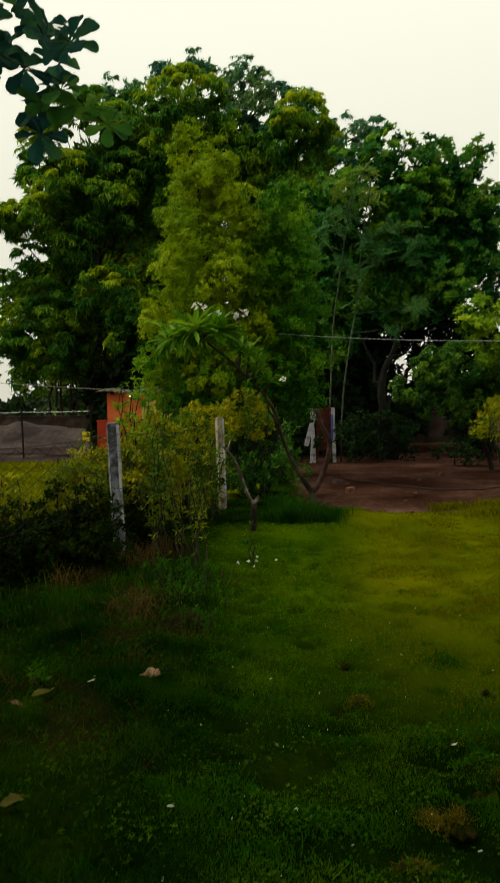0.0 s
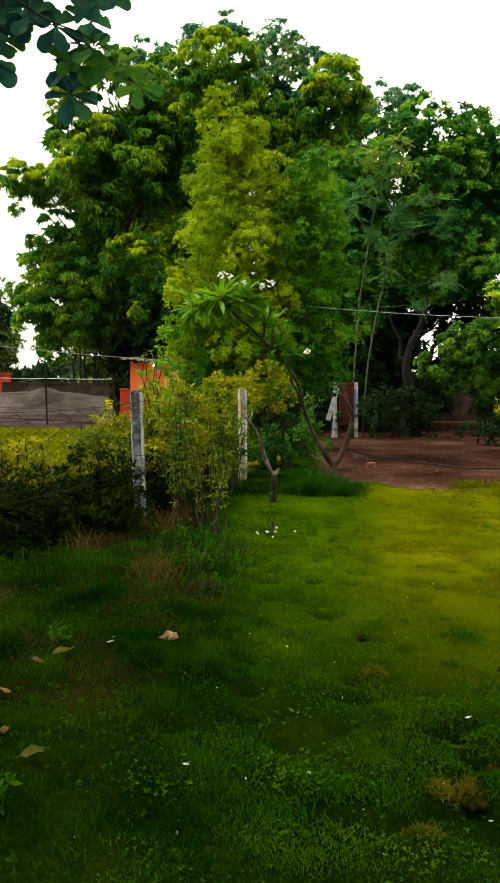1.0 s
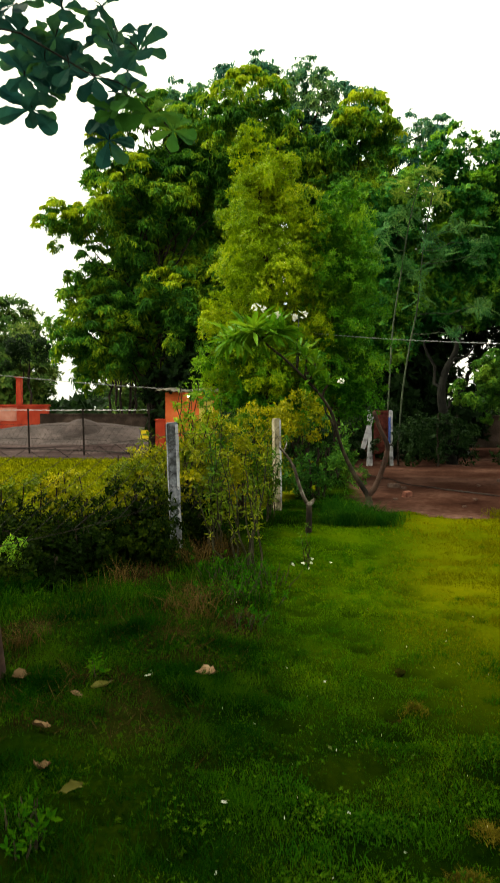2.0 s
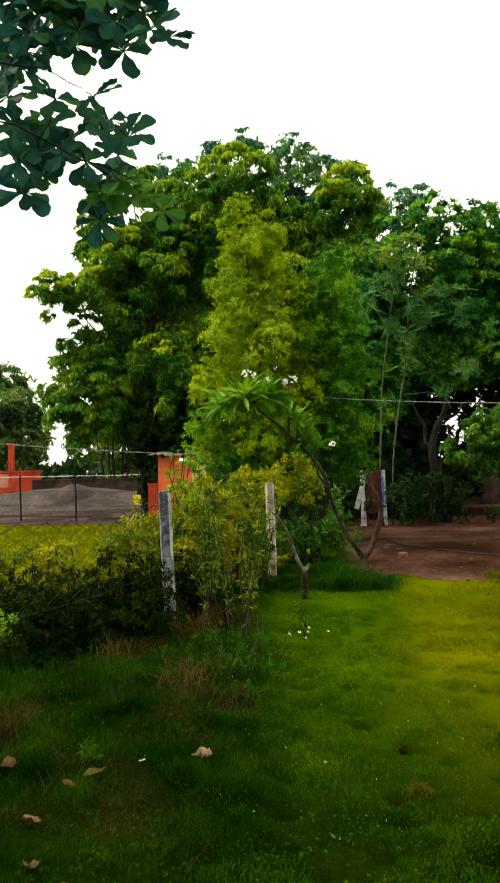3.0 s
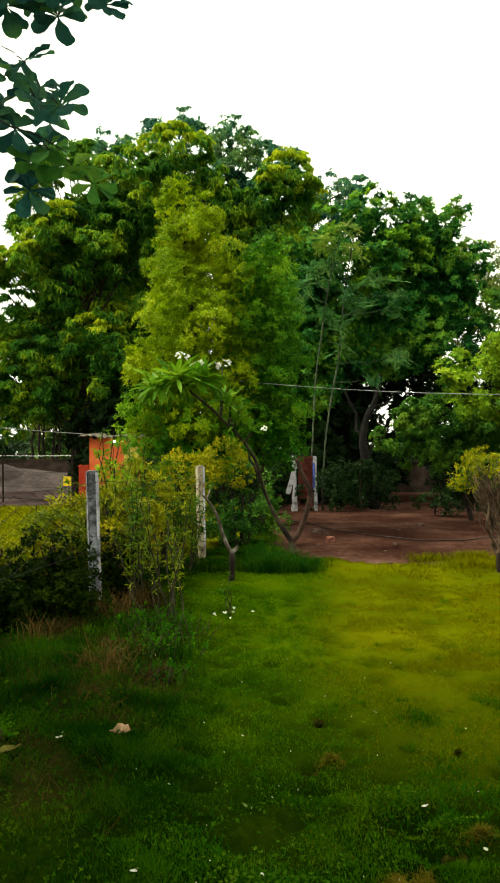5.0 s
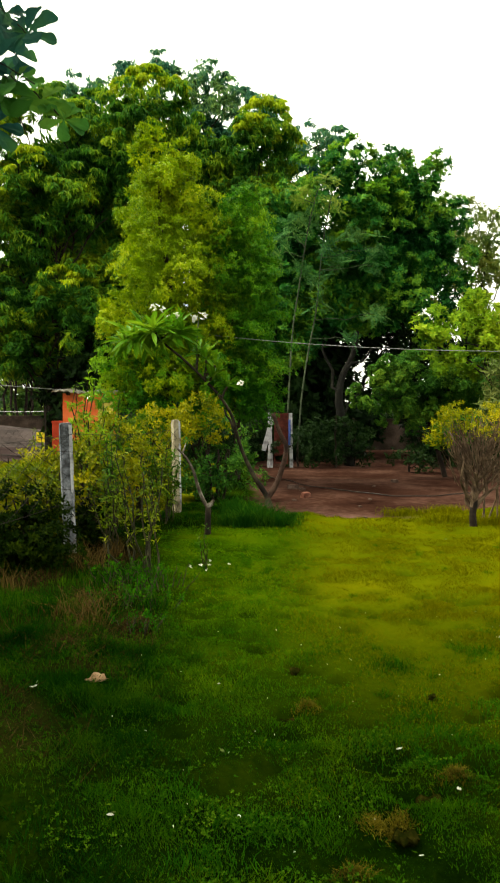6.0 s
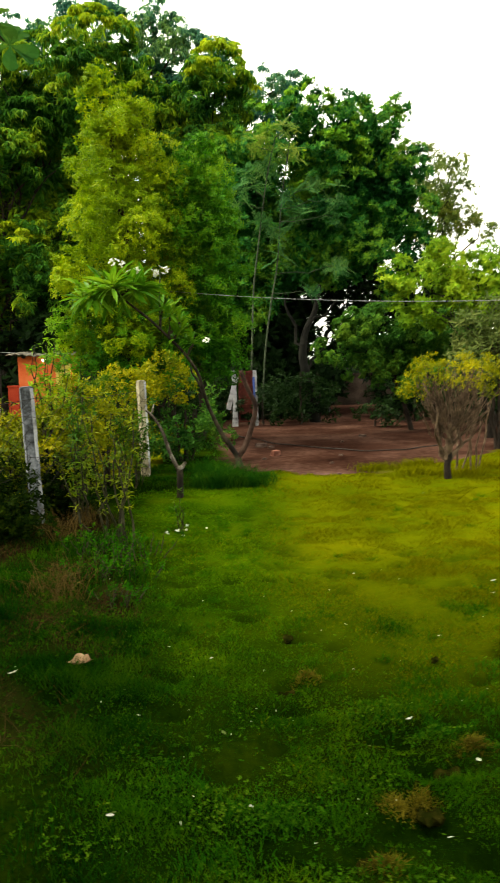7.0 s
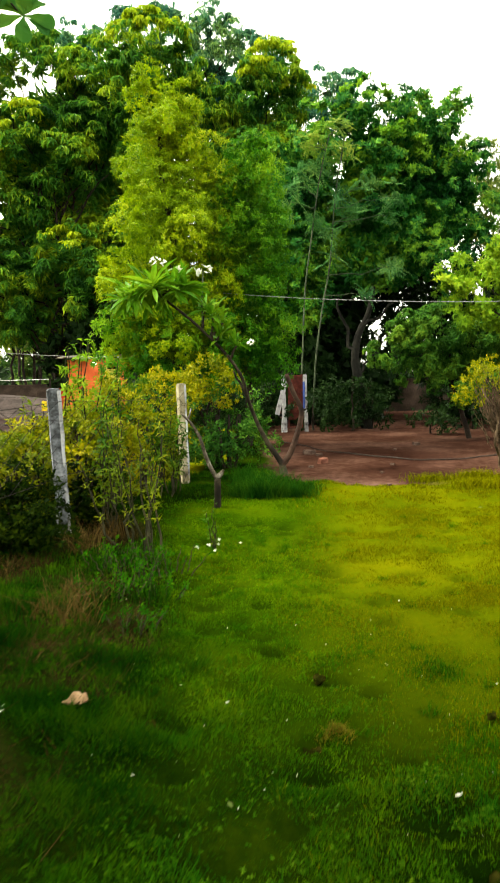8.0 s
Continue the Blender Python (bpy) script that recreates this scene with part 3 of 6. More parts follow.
def ground_material():
    m, n, l, out = node_mat("ground_of_lawn_soil_and_gravel")

    def layer(stops, scale, fine):
        t1, t2 = noise_tex(n, l, scale, 5.0), noise_tex(n, l, fine, 3.0)
        a = n.new("ShaderNodeMath")
        a.operation = "MULTIPLY_ADD"
        l.new(t2.outputs["Fac"], a.inputs[0])
        a.inputs[1].default_value = 0.6
        b = n.new("ShaderNodeMath")
        b.operation = "MULTIPLY_ADD"
        l.new(t1.outputs["Fac"], b.inputs[0])
        b.inputs[1].default_value, b.inputs[2].default_value = 1.5, -0.55
        l.new(b.outputs[0], a.inputs[2])
        r = ramp(n, stops)
        l.new(a.outputs[0], r.inputs[0])
        return r.outputs[0], a.outputs[0]

    def mask(name):
        a = n.new("ShaderNodeAttribute")
        a.attribute_name = name
        return a.outputs["Fac"]

    def blend(fac, a, b):
        x = n.new("ShaderNodeMix")
        x.data_type = "RGBA"
        l.new(fac, x.inputs["Factor"])
        l.new(a, x.inputs["A"])
        l.new(b, x.inputs["B"])
        return x.outputs["Result"]

    # turf base far darker than real soil: shade between the blades is painted in
    shaded_turf, h1 = layer([(0.1, (0.001, 0.003, 0.0002)), (0.5, (0.0035, 0.011, 0.0003)), (0.9, (0.013, 0.024, 0.0005))], 1.3, 26)
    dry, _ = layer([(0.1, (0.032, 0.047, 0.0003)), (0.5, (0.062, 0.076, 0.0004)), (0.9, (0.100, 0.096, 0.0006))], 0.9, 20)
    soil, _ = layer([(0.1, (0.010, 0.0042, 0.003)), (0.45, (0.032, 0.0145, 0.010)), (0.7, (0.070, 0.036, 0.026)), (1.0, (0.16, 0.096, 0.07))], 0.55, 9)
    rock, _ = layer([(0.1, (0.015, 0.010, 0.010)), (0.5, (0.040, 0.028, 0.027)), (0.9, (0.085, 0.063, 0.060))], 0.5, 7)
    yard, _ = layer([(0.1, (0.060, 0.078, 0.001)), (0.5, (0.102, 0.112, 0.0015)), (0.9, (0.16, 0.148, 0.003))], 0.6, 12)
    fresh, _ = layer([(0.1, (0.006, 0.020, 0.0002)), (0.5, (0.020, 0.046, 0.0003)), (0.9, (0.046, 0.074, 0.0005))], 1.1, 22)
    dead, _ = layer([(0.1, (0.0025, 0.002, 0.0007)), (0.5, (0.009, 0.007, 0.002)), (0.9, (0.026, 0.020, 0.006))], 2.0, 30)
    col = blend(mask("mid"), shaded_turf, fresh)
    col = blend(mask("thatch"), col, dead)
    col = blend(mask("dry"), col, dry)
    col = blend(mask("yard"), col, yard)
    col = blend(mask("gravel"), col, rock)
    col = blend(mask("soil"), col, soil)
    p = n.new("ShaderNodeBsdfPrincipled")
    p.inputs["Roughness"].default_value = 0.95
    p.inputs["Specular IOR Level"].default_value = 0.0
    l.new(col, p.inputs["Base Color"])
    bp = n.new("ShaderNodeBump")
    bp.inputs["Strength"].default_value, bp.inputs["Distance"].default_value = 0.7, 0.03
    l.new(h1, bp.inputs["Height"])
    l.new(bp.outputs[0], p.inputs["Normal"])
    l.new(p.outputs[0], out.inputs["Surface"])
    return m


def dry_lit_mask(x, y):
    """Dry yellow turf over the lawn's brighter middle; the darker sides by the fence and underfoot also paint shade."""
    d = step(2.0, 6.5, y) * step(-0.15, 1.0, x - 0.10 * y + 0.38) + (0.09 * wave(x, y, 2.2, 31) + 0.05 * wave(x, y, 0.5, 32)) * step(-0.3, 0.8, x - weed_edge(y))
    # hollows lose the yellow and go dark, which paints their shade
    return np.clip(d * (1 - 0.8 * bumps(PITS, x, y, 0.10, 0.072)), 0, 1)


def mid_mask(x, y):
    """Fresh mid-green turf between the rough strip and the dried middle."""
    # the last factor darkens the hollows in the same way, as painted shade
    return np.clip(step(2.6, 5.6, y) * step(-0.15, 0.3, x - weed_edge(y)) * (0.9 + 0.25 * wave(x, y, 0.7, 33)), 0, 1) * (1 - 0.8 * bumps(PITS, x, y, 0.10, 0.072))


def thatch_mask(x, y):
    """Brown dead patches in the rough strip."""
    return step(0.1, -0.4, x - weed_edge(y)) * step(9.0, 7.5, y) * np.clip(0.25 + 1.1 * wave(x, y, 0.55, 34), 0, 1) * (0.45 + 0.55 * step(3.2, 4.6, y))


ground_me = mesh_np("ground", GV, GF, ground_material(), True)
for mask_name, values in (("soil", soil_mask(GX, GY)), ("gravel", gravel_mask(GX, GY)), ("yard", beyond_mask(GX, GY)), ("dry", dry_lit_mask(GX, GY)), ("mid", mid_mask(GX, GY)), ("thatch", thatch_mask(GX, GY))):
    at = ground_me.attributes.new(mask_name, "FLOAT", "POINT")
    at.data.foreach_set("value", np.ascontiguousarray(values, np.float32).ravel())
ground = tagged(new("ground", ground_me), "uneven ground of mown lawn, bare reddish soil and gravel", "ground", "", "structure")


# ---- grass ----
def turf(x, y, height, width, lean, rng, rows=1):
    """Blades standing at x, y."""
    n = len(x)
    a = rng.uniform(0, 6.283, n)
    side = np.stack([np.cos(a), np.sin(a), np.zeros(n)], -1) * (width / 2)[:, None]
    b = rng.uniform(0, 6.283, n)
    tip = np.stack([np.cos(b) * lean * height, np.sin(b) * lean * height, height], -1)
    root = np.stack([x, y, gz(x, y) - 0.004], -1)
    if rows == 1:
        v = np.stack([root - side, root + side, root + tip], 1)
        f = np.arange(3 * n).reshape(n, 3)
        return v.reshape(-1, 3), f
    mid = tip * np.array((0.30, 0.30, 0.58))
    v = np.stack([root - side, root + side, root + mid + side * 0.75, root + mid - side * 0.75, root + tip + side * 0.12, root + tip - side * 0.12], 1)
    k = (np.arange(n) * 6)[:, None]
    f = np.concatenate([k + np.array([[0, 1, 2, 3]]), k + np.array([[3, 2, 4, 5]])])
    return v.reshape(-1, 3), f


def strewn(n, x0, x1, y0, y1, rng, keep):
    x, y = rng.uniform(x0, x1, n), rng.uniform(y0, y1, n)
    k = rng.uniform(0, 1, n) < keep(x, y)
    return x[k], y[k]


def on_lawn(x, y):
    return (1 - soil_mask(x, y)) * step(-0.25, 0.12, x - weed_edge(y)) * np.clip(0.60 + (0.5 - 0.3 * step(3.5, 6.5, y)) * wave(x, y, 0.28, 41), 0.35, 1) * (1 - 1.0 * bumps(PITS, x, y, 0.10, 0.072))


g_rng = np.random.default_rng(11)
lawn_pieces, fresh_pieces, dry_pieces = [], [], []
for y0, y1, wide, count, tall, thick in ((-1.2, 1.3, 2.6, 30000, 0.024, 0.008), (1.3, 3.2, 2.6, 240000, 0.017, 0.0042), (3.2, 5.5, 3.4, 185000, 0.018, 0.0055), (5.5, 8.5, 4.6, 165000, 0.018, 0.008), (8.5, 13.0, 6.5, 110000, 0.024, 0.013)):
    x, y = strewn(count, -1.6, wide, y0, y1, g_rng, on_lawn)
    tuft = np.clip(1 + 0.7 * wave(x, y, 0.28, 41), 0.4, 2.0)
    high, thin, lean = tall * tuft * g_rng.uniform(0.5, 1.3, len(x)), np.full(len(x), thick), g_rng.uniform(0.2, 1.2, len(x))
    dried = g_rng.uniform(0, 1, len(x)) < 1.3 * dry_lit_mask(x, y)
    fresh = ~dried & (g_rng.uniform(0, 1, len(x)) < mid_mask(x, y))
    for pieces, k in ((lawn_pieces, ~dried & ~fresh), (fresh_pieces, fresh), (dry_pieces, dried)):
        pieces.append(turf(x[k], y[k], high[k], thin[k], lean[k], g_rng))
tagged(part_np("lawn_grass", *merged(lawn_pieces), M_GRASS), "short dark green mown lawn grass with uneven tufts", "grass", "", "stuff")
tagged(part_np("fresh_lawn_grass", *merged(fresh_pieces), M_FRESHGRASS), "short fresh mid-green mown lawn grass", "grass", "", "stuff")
tagged(part_np("dry_lawn_grass", *merged(dry_pieces), M_DRYGRASS), "short dry yellow-green lawn grass, coloured as the lit middle of the lawn", "grass", "", "stuff")


x, y = strewn(22000, -1.4, 2.4, 1.5, 5.2, g_rng, lambda x, y: on_lawn(x, y) * np.clip(0.3 + 0.9 * wave(x, y, 0.35, 47), 0, 1) * step(5.4, 3.0, y))
clover = [whorl(diamond_leaf(0.8, 0.1), 3, 1.3, 0.2, R0) for _ in range(3)]
for px, py in ((-0.19, 2.45), (-0.27, 2.08), (-0.76, 2.32), (-0.12, 2.39), (0.0, 2.46), (0.08, 2.11), (0.29, 2.07), (0.7, 2.95), (0.95, 2.7), (1.05, 2.3), (-0.5, 2.9), (0.55, 3.15)):
    x, y = np.append(x, g_rng.normal(px, 0.075, 90)), np.append(y, g_rng.normal(py, 0.045, 90))
CP = np.stack([x, y, gz(x, y) + g_rng.uniform(0.008, 0.03, len(x))], -1)
tagged(part_np("clover", *leafage(clover, CP, g_rng.normal(0, 0.3, (len(x), 3)) + np.array((0, 0, 1)), g_rng.uniform(0.008, 0.016, len(x)), g_rng), M_CLOVER), "tiny clover leaves scattered through the lawn", "clover", "", "stuff")


def in_strip(x, y):
    return (1 - soil_mask(x, y)) * step(0.16, -0.22, x - weed_edge(y)) * step(-1.3, -0.7, x - fence_x(y)) * np.clip(0.5 + 0.6 * wave(x, y, 0.5, 43), 0.1, 1) * (1 - 0.75 * thatch_mask(x, y))


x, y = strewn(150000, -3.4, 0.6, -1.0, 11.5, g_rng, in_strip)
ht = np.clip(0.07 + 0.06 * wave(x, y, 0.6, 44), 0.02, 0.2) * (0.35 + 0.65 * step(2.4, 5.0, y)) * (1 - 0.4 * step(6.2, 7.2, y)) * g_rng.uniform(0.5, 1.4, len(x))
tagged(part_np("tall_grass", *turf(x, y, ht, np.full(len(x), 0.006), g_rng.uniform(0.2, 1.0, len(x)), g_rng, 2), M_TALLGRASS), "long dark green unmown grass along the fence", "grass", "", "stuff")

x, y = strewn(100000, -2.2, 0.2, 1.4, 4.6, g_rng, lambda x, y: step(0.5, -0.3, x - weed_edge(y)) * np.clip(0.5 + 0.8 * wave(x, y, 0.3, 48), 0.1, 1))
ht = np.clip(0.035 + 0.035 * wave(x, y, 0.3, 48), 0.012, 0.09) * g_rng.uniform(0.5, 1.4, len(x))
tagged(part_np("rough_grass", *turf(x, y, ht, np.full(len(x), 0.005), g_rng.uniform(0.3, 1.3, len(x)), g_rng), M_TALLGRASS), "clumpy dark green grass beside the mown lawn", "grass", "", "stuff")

x, y = strewn(30000, -3.2, -0.4, 2.2, 7.2, g_rng, lambda x, y: 0.9 * thatch_mask(x, y) ** 1.5)
tagged(part_np("dead_grass", *turf(x, y, g_rng.uniform(0.015, 0.11, len(x)), np.full(len(x), 0.005), g_rng.uniform(0.6, 2.6, len(x)), g_rng), M_DEADGRASS), "brown dead grass matted in patches under the hedge", "grass", "", "stuff")

x, y = strewn(60000, -16, -1.0, 7.5, 22, g_rng, lambda x, y: beyond_mask(x, y) * (1 - gravel_mask(x, y)))
tagged(part_np("neighbouring_grass", *turf(x, y, g_rng.uniform(0.04, 0.10, len(x)), np.full(len(x), 0.02), g_rng.uniform(0.2, 1.0, len(x)), g_rng), M_NEIGHBOUR), "bright yellow-green grass of the plot beyond the fence", "grass", "", "stuff")

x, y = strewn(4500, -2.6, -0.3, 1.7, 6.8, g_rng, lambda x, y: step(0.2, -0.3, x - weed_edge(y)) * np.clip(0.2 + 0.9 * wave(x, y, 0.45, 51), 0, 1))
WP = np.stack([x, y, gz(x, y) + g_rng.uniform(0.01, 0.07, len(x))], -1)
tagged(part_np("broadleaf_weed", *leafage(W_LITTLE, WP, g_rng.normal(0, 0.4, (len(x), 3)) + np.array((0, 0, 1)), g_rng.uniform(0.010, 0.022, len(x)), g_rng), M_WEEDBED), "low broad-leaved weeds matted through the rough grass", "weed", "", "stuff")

# ---- boundary fence of concrete posts and chain link ----
boundary = thing("boundary_fence", "boundary fence of whitewashed concrete posts with sagging chain link", "fence")
POSTS = [(fence_x(4.05), 4.05), (-1.79, 7.2), (-0.83, 10.35)]
for i, (px, py) in enumerate(POSTS):
    p = part("post", rough_box(0.118 if i < 2 else 0.105, 0.12, 1.50, 9, 0.010, i * 5.3), M_CONCRETE if i < 2 else M_CREAM, boundary, "chipped stained concrete post")
    p.matrix_basis = pose(px, py, -0.06, 1.0, -2.0 if i == 1 else -1.5, 14 + 7 * i)
    # white slab paints the bright lit edge beside the greyer front face
    wash = part("lit_whitewash", rough_box(0.046, 0.124, 1.46, 9, 0.008, i * 3.1 + 2), M_WHITEPAINT, p, "flaking white limewash standing for the post's lit edge")
    wash.matrix_basis = pose(0.039 if i < 2 else 0.0325, 0, 0.03)
    for h in (0.35, 0.8, 1.2):
        ring = np.array([(math.cos(a) * 0.10, math.sin(a) * 0.10, h + 0.01 * math.sin(a * 2)) for a in np.linspace(0, 6.283, 9)])
        w = part_np("tie_wire", *tube(ring, [0.0025] * 9, 4), M_IRON, p)
for h in (0.62, 1.32):
    pts = []
    for (ax, ay), (bx, by) in zip(POSTS[:-1], POSTS[1:]):
        for t in np.linspace(0, 1, 8)[:-1]:
            pts.append((ax + (bx - ax) * t + 0.06, ay + (by - ay) * t, h - 0.05 * math.sin(math.pi * t)))
    part_np("line_wire", *tube(pts, [0.003] * len(pts), 4), M_IRON, boundary)
for low, (ax, ay), (bx, by) in zip((7, 0), POSTS[:2], POSTS[1:3]):
    a, b = np.array((ax + 0.06, ay, 0)), np.array((bx + 0.06, by, 0))
    length = np.linalg.norm(b - a)
    strands = []
    for k in range(int(length / 0.15)):
        pts = []
        for j in range(low, 18):
            s = (k * 0.15 + (0.075 if (j + k) % 2 else -0.075) + 0.075) / length
            h = 0.10 + j * 0.072
            sag = 0.03 * math.sin(s * 9 + h * 3)
            q = a + (b - a) * np.clip(s, 0, 1)
            pts.append((q[0] + sag, q[1], h - 0.05 * math.sin(math.pi * np.clip(s, 0, 1)) * h))
        strands.append(tube(pts, [0.0034] * len(pts), 3))
    part_np("chain_link_mesh", *merged(strands), M_MESH, boundary, "dark chain link mesh")

# ---- iron fence of the next plot, with its sign ----
iron = thing("iron_fence", "rusty iron post fence with wire netting before the gravel yard", "fence")
IX = [-12.8, -10.54, -8.26, -5.53]
IY = [24.6, 23.9, 23.2, 21.6]
for px, py in zip(IX, IY):
    b = bmesh.new()
    box(b, -0.03, 0.03, -0.005, 0.005, -0.05, 1.62)
    box(b, -0.03, -0.022, -0.005, 0.04, -0.05, 1.62)
    part("post", b, M_IRON, iron).matrix_basis = pose(px, py, 0, 0, -1.0, 12)
for h, r, m in ((1.58, 0.009, M_WIRE), (1.05, 0.006, M_IRON), (0.55, 0.006, M_IRON), (0.17, 0.022, M_IRON)):
    pts = []
    for i in range(len(IX) - 1):
        for t in np.linspace(0, 1, 6)[:-1]:
            pts.append((IX[i] + (IX[i + 1] - IX[i]) * t, IY[i] + (IY[i + 1] - IY[i]) * t, h - 0.012 * math.sin(math.pi * t)))
    pts.append((IX[-1], IY[-1], h))
    part_np("rail_wire", *tube(pts, [r] * len(pts), 4), m, iron)
net = []
for i in range(len(IX) - 1):
    a, b = np.array((IX[i], IY[i], 0.0)), np.array((IX[i + 1], IY[i + 1], 0.0))
    for k in range(10):
        t = k / 10
        for way in (-1, 1):
            q0, q1 = a + (b - a) * t, a + (b - a) * np.clip(t + way * 0.3, 0, 1)
            net.append(tube([(q0[0], q0[1], 0.08), (q1[0], q1[1], 1.0)], [0.004, 0.004], 3))
part_np("netting", *merged(net), M_IRON, iron, "dark wire netting")
sign_board = thing("warning_sign", "small yellow sign board wired to the iron fence", "sign")
part("board", box(bmesh.new(), -0.14, 0.14, -0.012, 0.012, 0, 0.30, 0.004), M_SIGN, sign_board)
part("band", box(bmesh.new(), -0.08, 0.08, -0.017, -0.013, 0.13, 0.16), M_IRON, sign_board, "dark unreadable line")
sign_board.matrix_basis = pose(-5.72, 21.66, 0.62, 0, 3, 0)

# ---- gate at the back of the lawn ----
gate = thing("farm_gate", "narrow rusty red iron gate between whitewashed posts", "gate")
for gx0, lean in ((1.40, -2.0), (2.0, -1.5)):
    part("post", rough_box(0.10, 0.09, 1.62, 8, 0.008, gx0 * 3), M_WHITEPAINT, gate, "peeling whitewashed gate post").matrix_basis = pose(gx0, 20.0, -0.05, 0, lean, 8)
for bx0 in (1.50, 1.88):
    part("upright", box(bmesh.new(), bx0 - 0.02, bx0 + 0.02, 19.97, 20.01, 0.06, 1.58, 0.004), M_RUST, gate)
for k in range(7):
    z0 = 0.08 + k * 0.235
    part("rung", box(bmesh.new(), 1.52, 1.86, 19.975, 20.005, z0, z0 + 0.035, 0.004), M_RUST, gate)
part("sheet", box(bmesh.new(), 1.52, 1.86, 20.008, 20.014, 0.30, 1.56), M_RUST, gate, "rusty red sheet")
cloth = bmesh.new()
bmesh.ops.create_grid(cloth, x_segments=4, y_segments=12, size=0.5, matrix=Matrix.Translation((1.93, 19.93, 1.0)) @ Matrix.Rotation(math.pi / 2, 4, "X") @ Matrix.Diagonal((0.07, 0.75, 1, 1)))
for v in cloth.verts:
    v.co.y += 0.02 * math.sin(v.co.x * 90) + 0.01 * math.sin(v.co.z * 11)
bmesh.ops.solidify(cloth, geom=cloth.faces[:], thickness=0.006)
tagged(part("hanging_cloth", cloth, M_BLUE), "faded blue cloth strip hanging from the gate post", "cloth")
plank = part("leaning_plank", rough_box(0.13, 0.03, 0.95, 5, 0.004, 2.0, 0.004), M_WHITEPAINT)
tagged(plank, "worn white painted plank leaning beside the gate post", "plank")
plank.matrix_basis = pose(1.14, 19.55, 0.48, 0, 15, 5)
prop = part("leaning_pole", rough_box(0.06, 0.05, 1.3, 5, 0.004, 4.0, 0.004), M_WHITEPAINT)
tagged(prop, "thin whitish pole leaning beside the gate", "pole")
prop.matrix_basis = pose(1.28, 19.7, -0.03, 0, 4, 0)

# ---- orange hut ----
hut = thing("orange_hut", "small orange plastered hut with a weathered sheet roof", "hut")
HX0, HX1, HY0, HY1 = -5.10, -3.42, 22.0, 23.8
part("front_wall", box(bmesh.new(), HX0, -3.98, HY0, HY0 + 0.12, -0.1, 2.16, 0.006), M_ORANGE, hut)
part("lintel", box(bmesh.new(), -3.98, HX1, HY0, HY0 + 0.12, 1.92, 2.16, 0.006), M_ORANGE, hut)
part("wall_end", box(bmesh.new(), -3.52, HX1, HY0, HY0 + 0.12, -0.1, 1.92, 0.006), M_ORANGE, hut)
part("side_wall", box(bmesh.new(), HX0, HX0 + 0.12, HY0 + 0.12, HY1, -0.1, 2.16, 0.006), M_ORANGE, hut)
part("side_wall", box(bmesh.new(), HX1 - 0.12, HX1, HY0 + 0.12, HY1, -0.1, 2.16, 0.006), M_ORANGE, hut)
part("back_wall", box(bmesh.new(), HX0 + 0.12, HX1 - 0.12, HY1 - 0.12, HY1, -0.1, 2.16, 0.006), M_ORANGE, hut)
door = part("door", box(bmesh.new(), -3.90, -3.60, HY0 + 0.03, HY0 + 0.07, -0.05, 1.86, 0.004), M_YELLOW, hut, "pale yellow wooden door")
for a, b in ((-3.98, -3.905), (-3.595, -3.52)):
    part("door_frame", box(bmesh.new(), a, b, HY0 - 0.012, HY0 + 0.10, -0.05, 1.92, 0.004), M_YELLOW, hut)
roof_v, roof_f = [], []
for j in range(2):
    for i in range(41):
        roof_v.append((-5.38 + i * 0.0565, 21.65 + j * 2.5, 2.20 + 0.022 * math.sin(i * 1.6) + j * 0.16 + 0.03 * math.sin(i * 0.3)))
for i in range(40):
    roof_f.append((i, i + 1, 42 + i, 41 + i))
roof = part_np("roof", np.array(roof_v), np.array(roof_f), M_ROOF, hut, "weathered corrugated roof sheet")
roof.modifiers.new("thickness", "SOLIDIFY").thickness = 0.02
for bx0 in (-4.9, -4.2, -3.6):
    part("rafter", box(bmesh.new(), bx0 - 0.03, bx0 + 0.03, 21.72, 22.0, 2.10, 2.165), M_BARK, hut)
lamp_m, ln, ll, lo = node_mat("lit_bulb")
le = ln.new("ShaderNodeEmission")
le.inputs["Color"].default_value, le.inputs["Strength"].default_value = (1, 0.97, 0.9, 1), 6.0
ll.new(le.outputs[0], lo.inputs["Surface"])
bulb = bmesh.new()
bmesh.ops.create_uvsphere(bulb, u_segments=10, v_segments=8, radius=0.055, matrix=Matrix.Translation((-4.28, 21.9, 2.03)) @ Matrix.Diagonal((1.5, 1, 0.8, 1)))
bulb_ob = part("bulb_lamp", bulb, lamp_m, None, "", True)
tagged(bulb_ob, "small lit white bulb under the hut's eave", "lamp")
part("holder", box(bmesh.new(), -4.31, -4.25, 21.87, 21.93, 2.06, 2.17, 0.004), M_IRON, bulb_ob)
low = thing("low_orange_wall", "low orange plastered wall beside the hut", "wall")
part("body", box(bmesh.new(), -5.44, -5.12, 22.0, 22.2, -0.1, 1.22, 0.01), M_RED, low)
part("coping", box(bmesh.new(), -5.46, -5.12, 21.97, 22.23, 1.22, 1.28, 0.008), M_RED, low)

# ---- red compound wall and the gravel yard ----
red = thing("red_compound_wall", "low red plastered compound wall with a paler panel", "wall")
part("body", box(bmesh.new(), -28, -15.4, 38.0, 38.25, -0.2, 1.78, 0.01), M_RED, red)
part("coping", box(bmesh.new(), -28, -15.35, 37.95, 38.3, 1.78, 1.90, 0.01), M_RED, red)
part("panel", box(bmesh.new(), -19.8, -17.25, 37.97, 38.0, 0.95, 1.72, 0.01), M_PINK, red, "paler pink panel")
pillar = thing("red_pillar", "tall square red pillar behind the compound wall", "pillar")
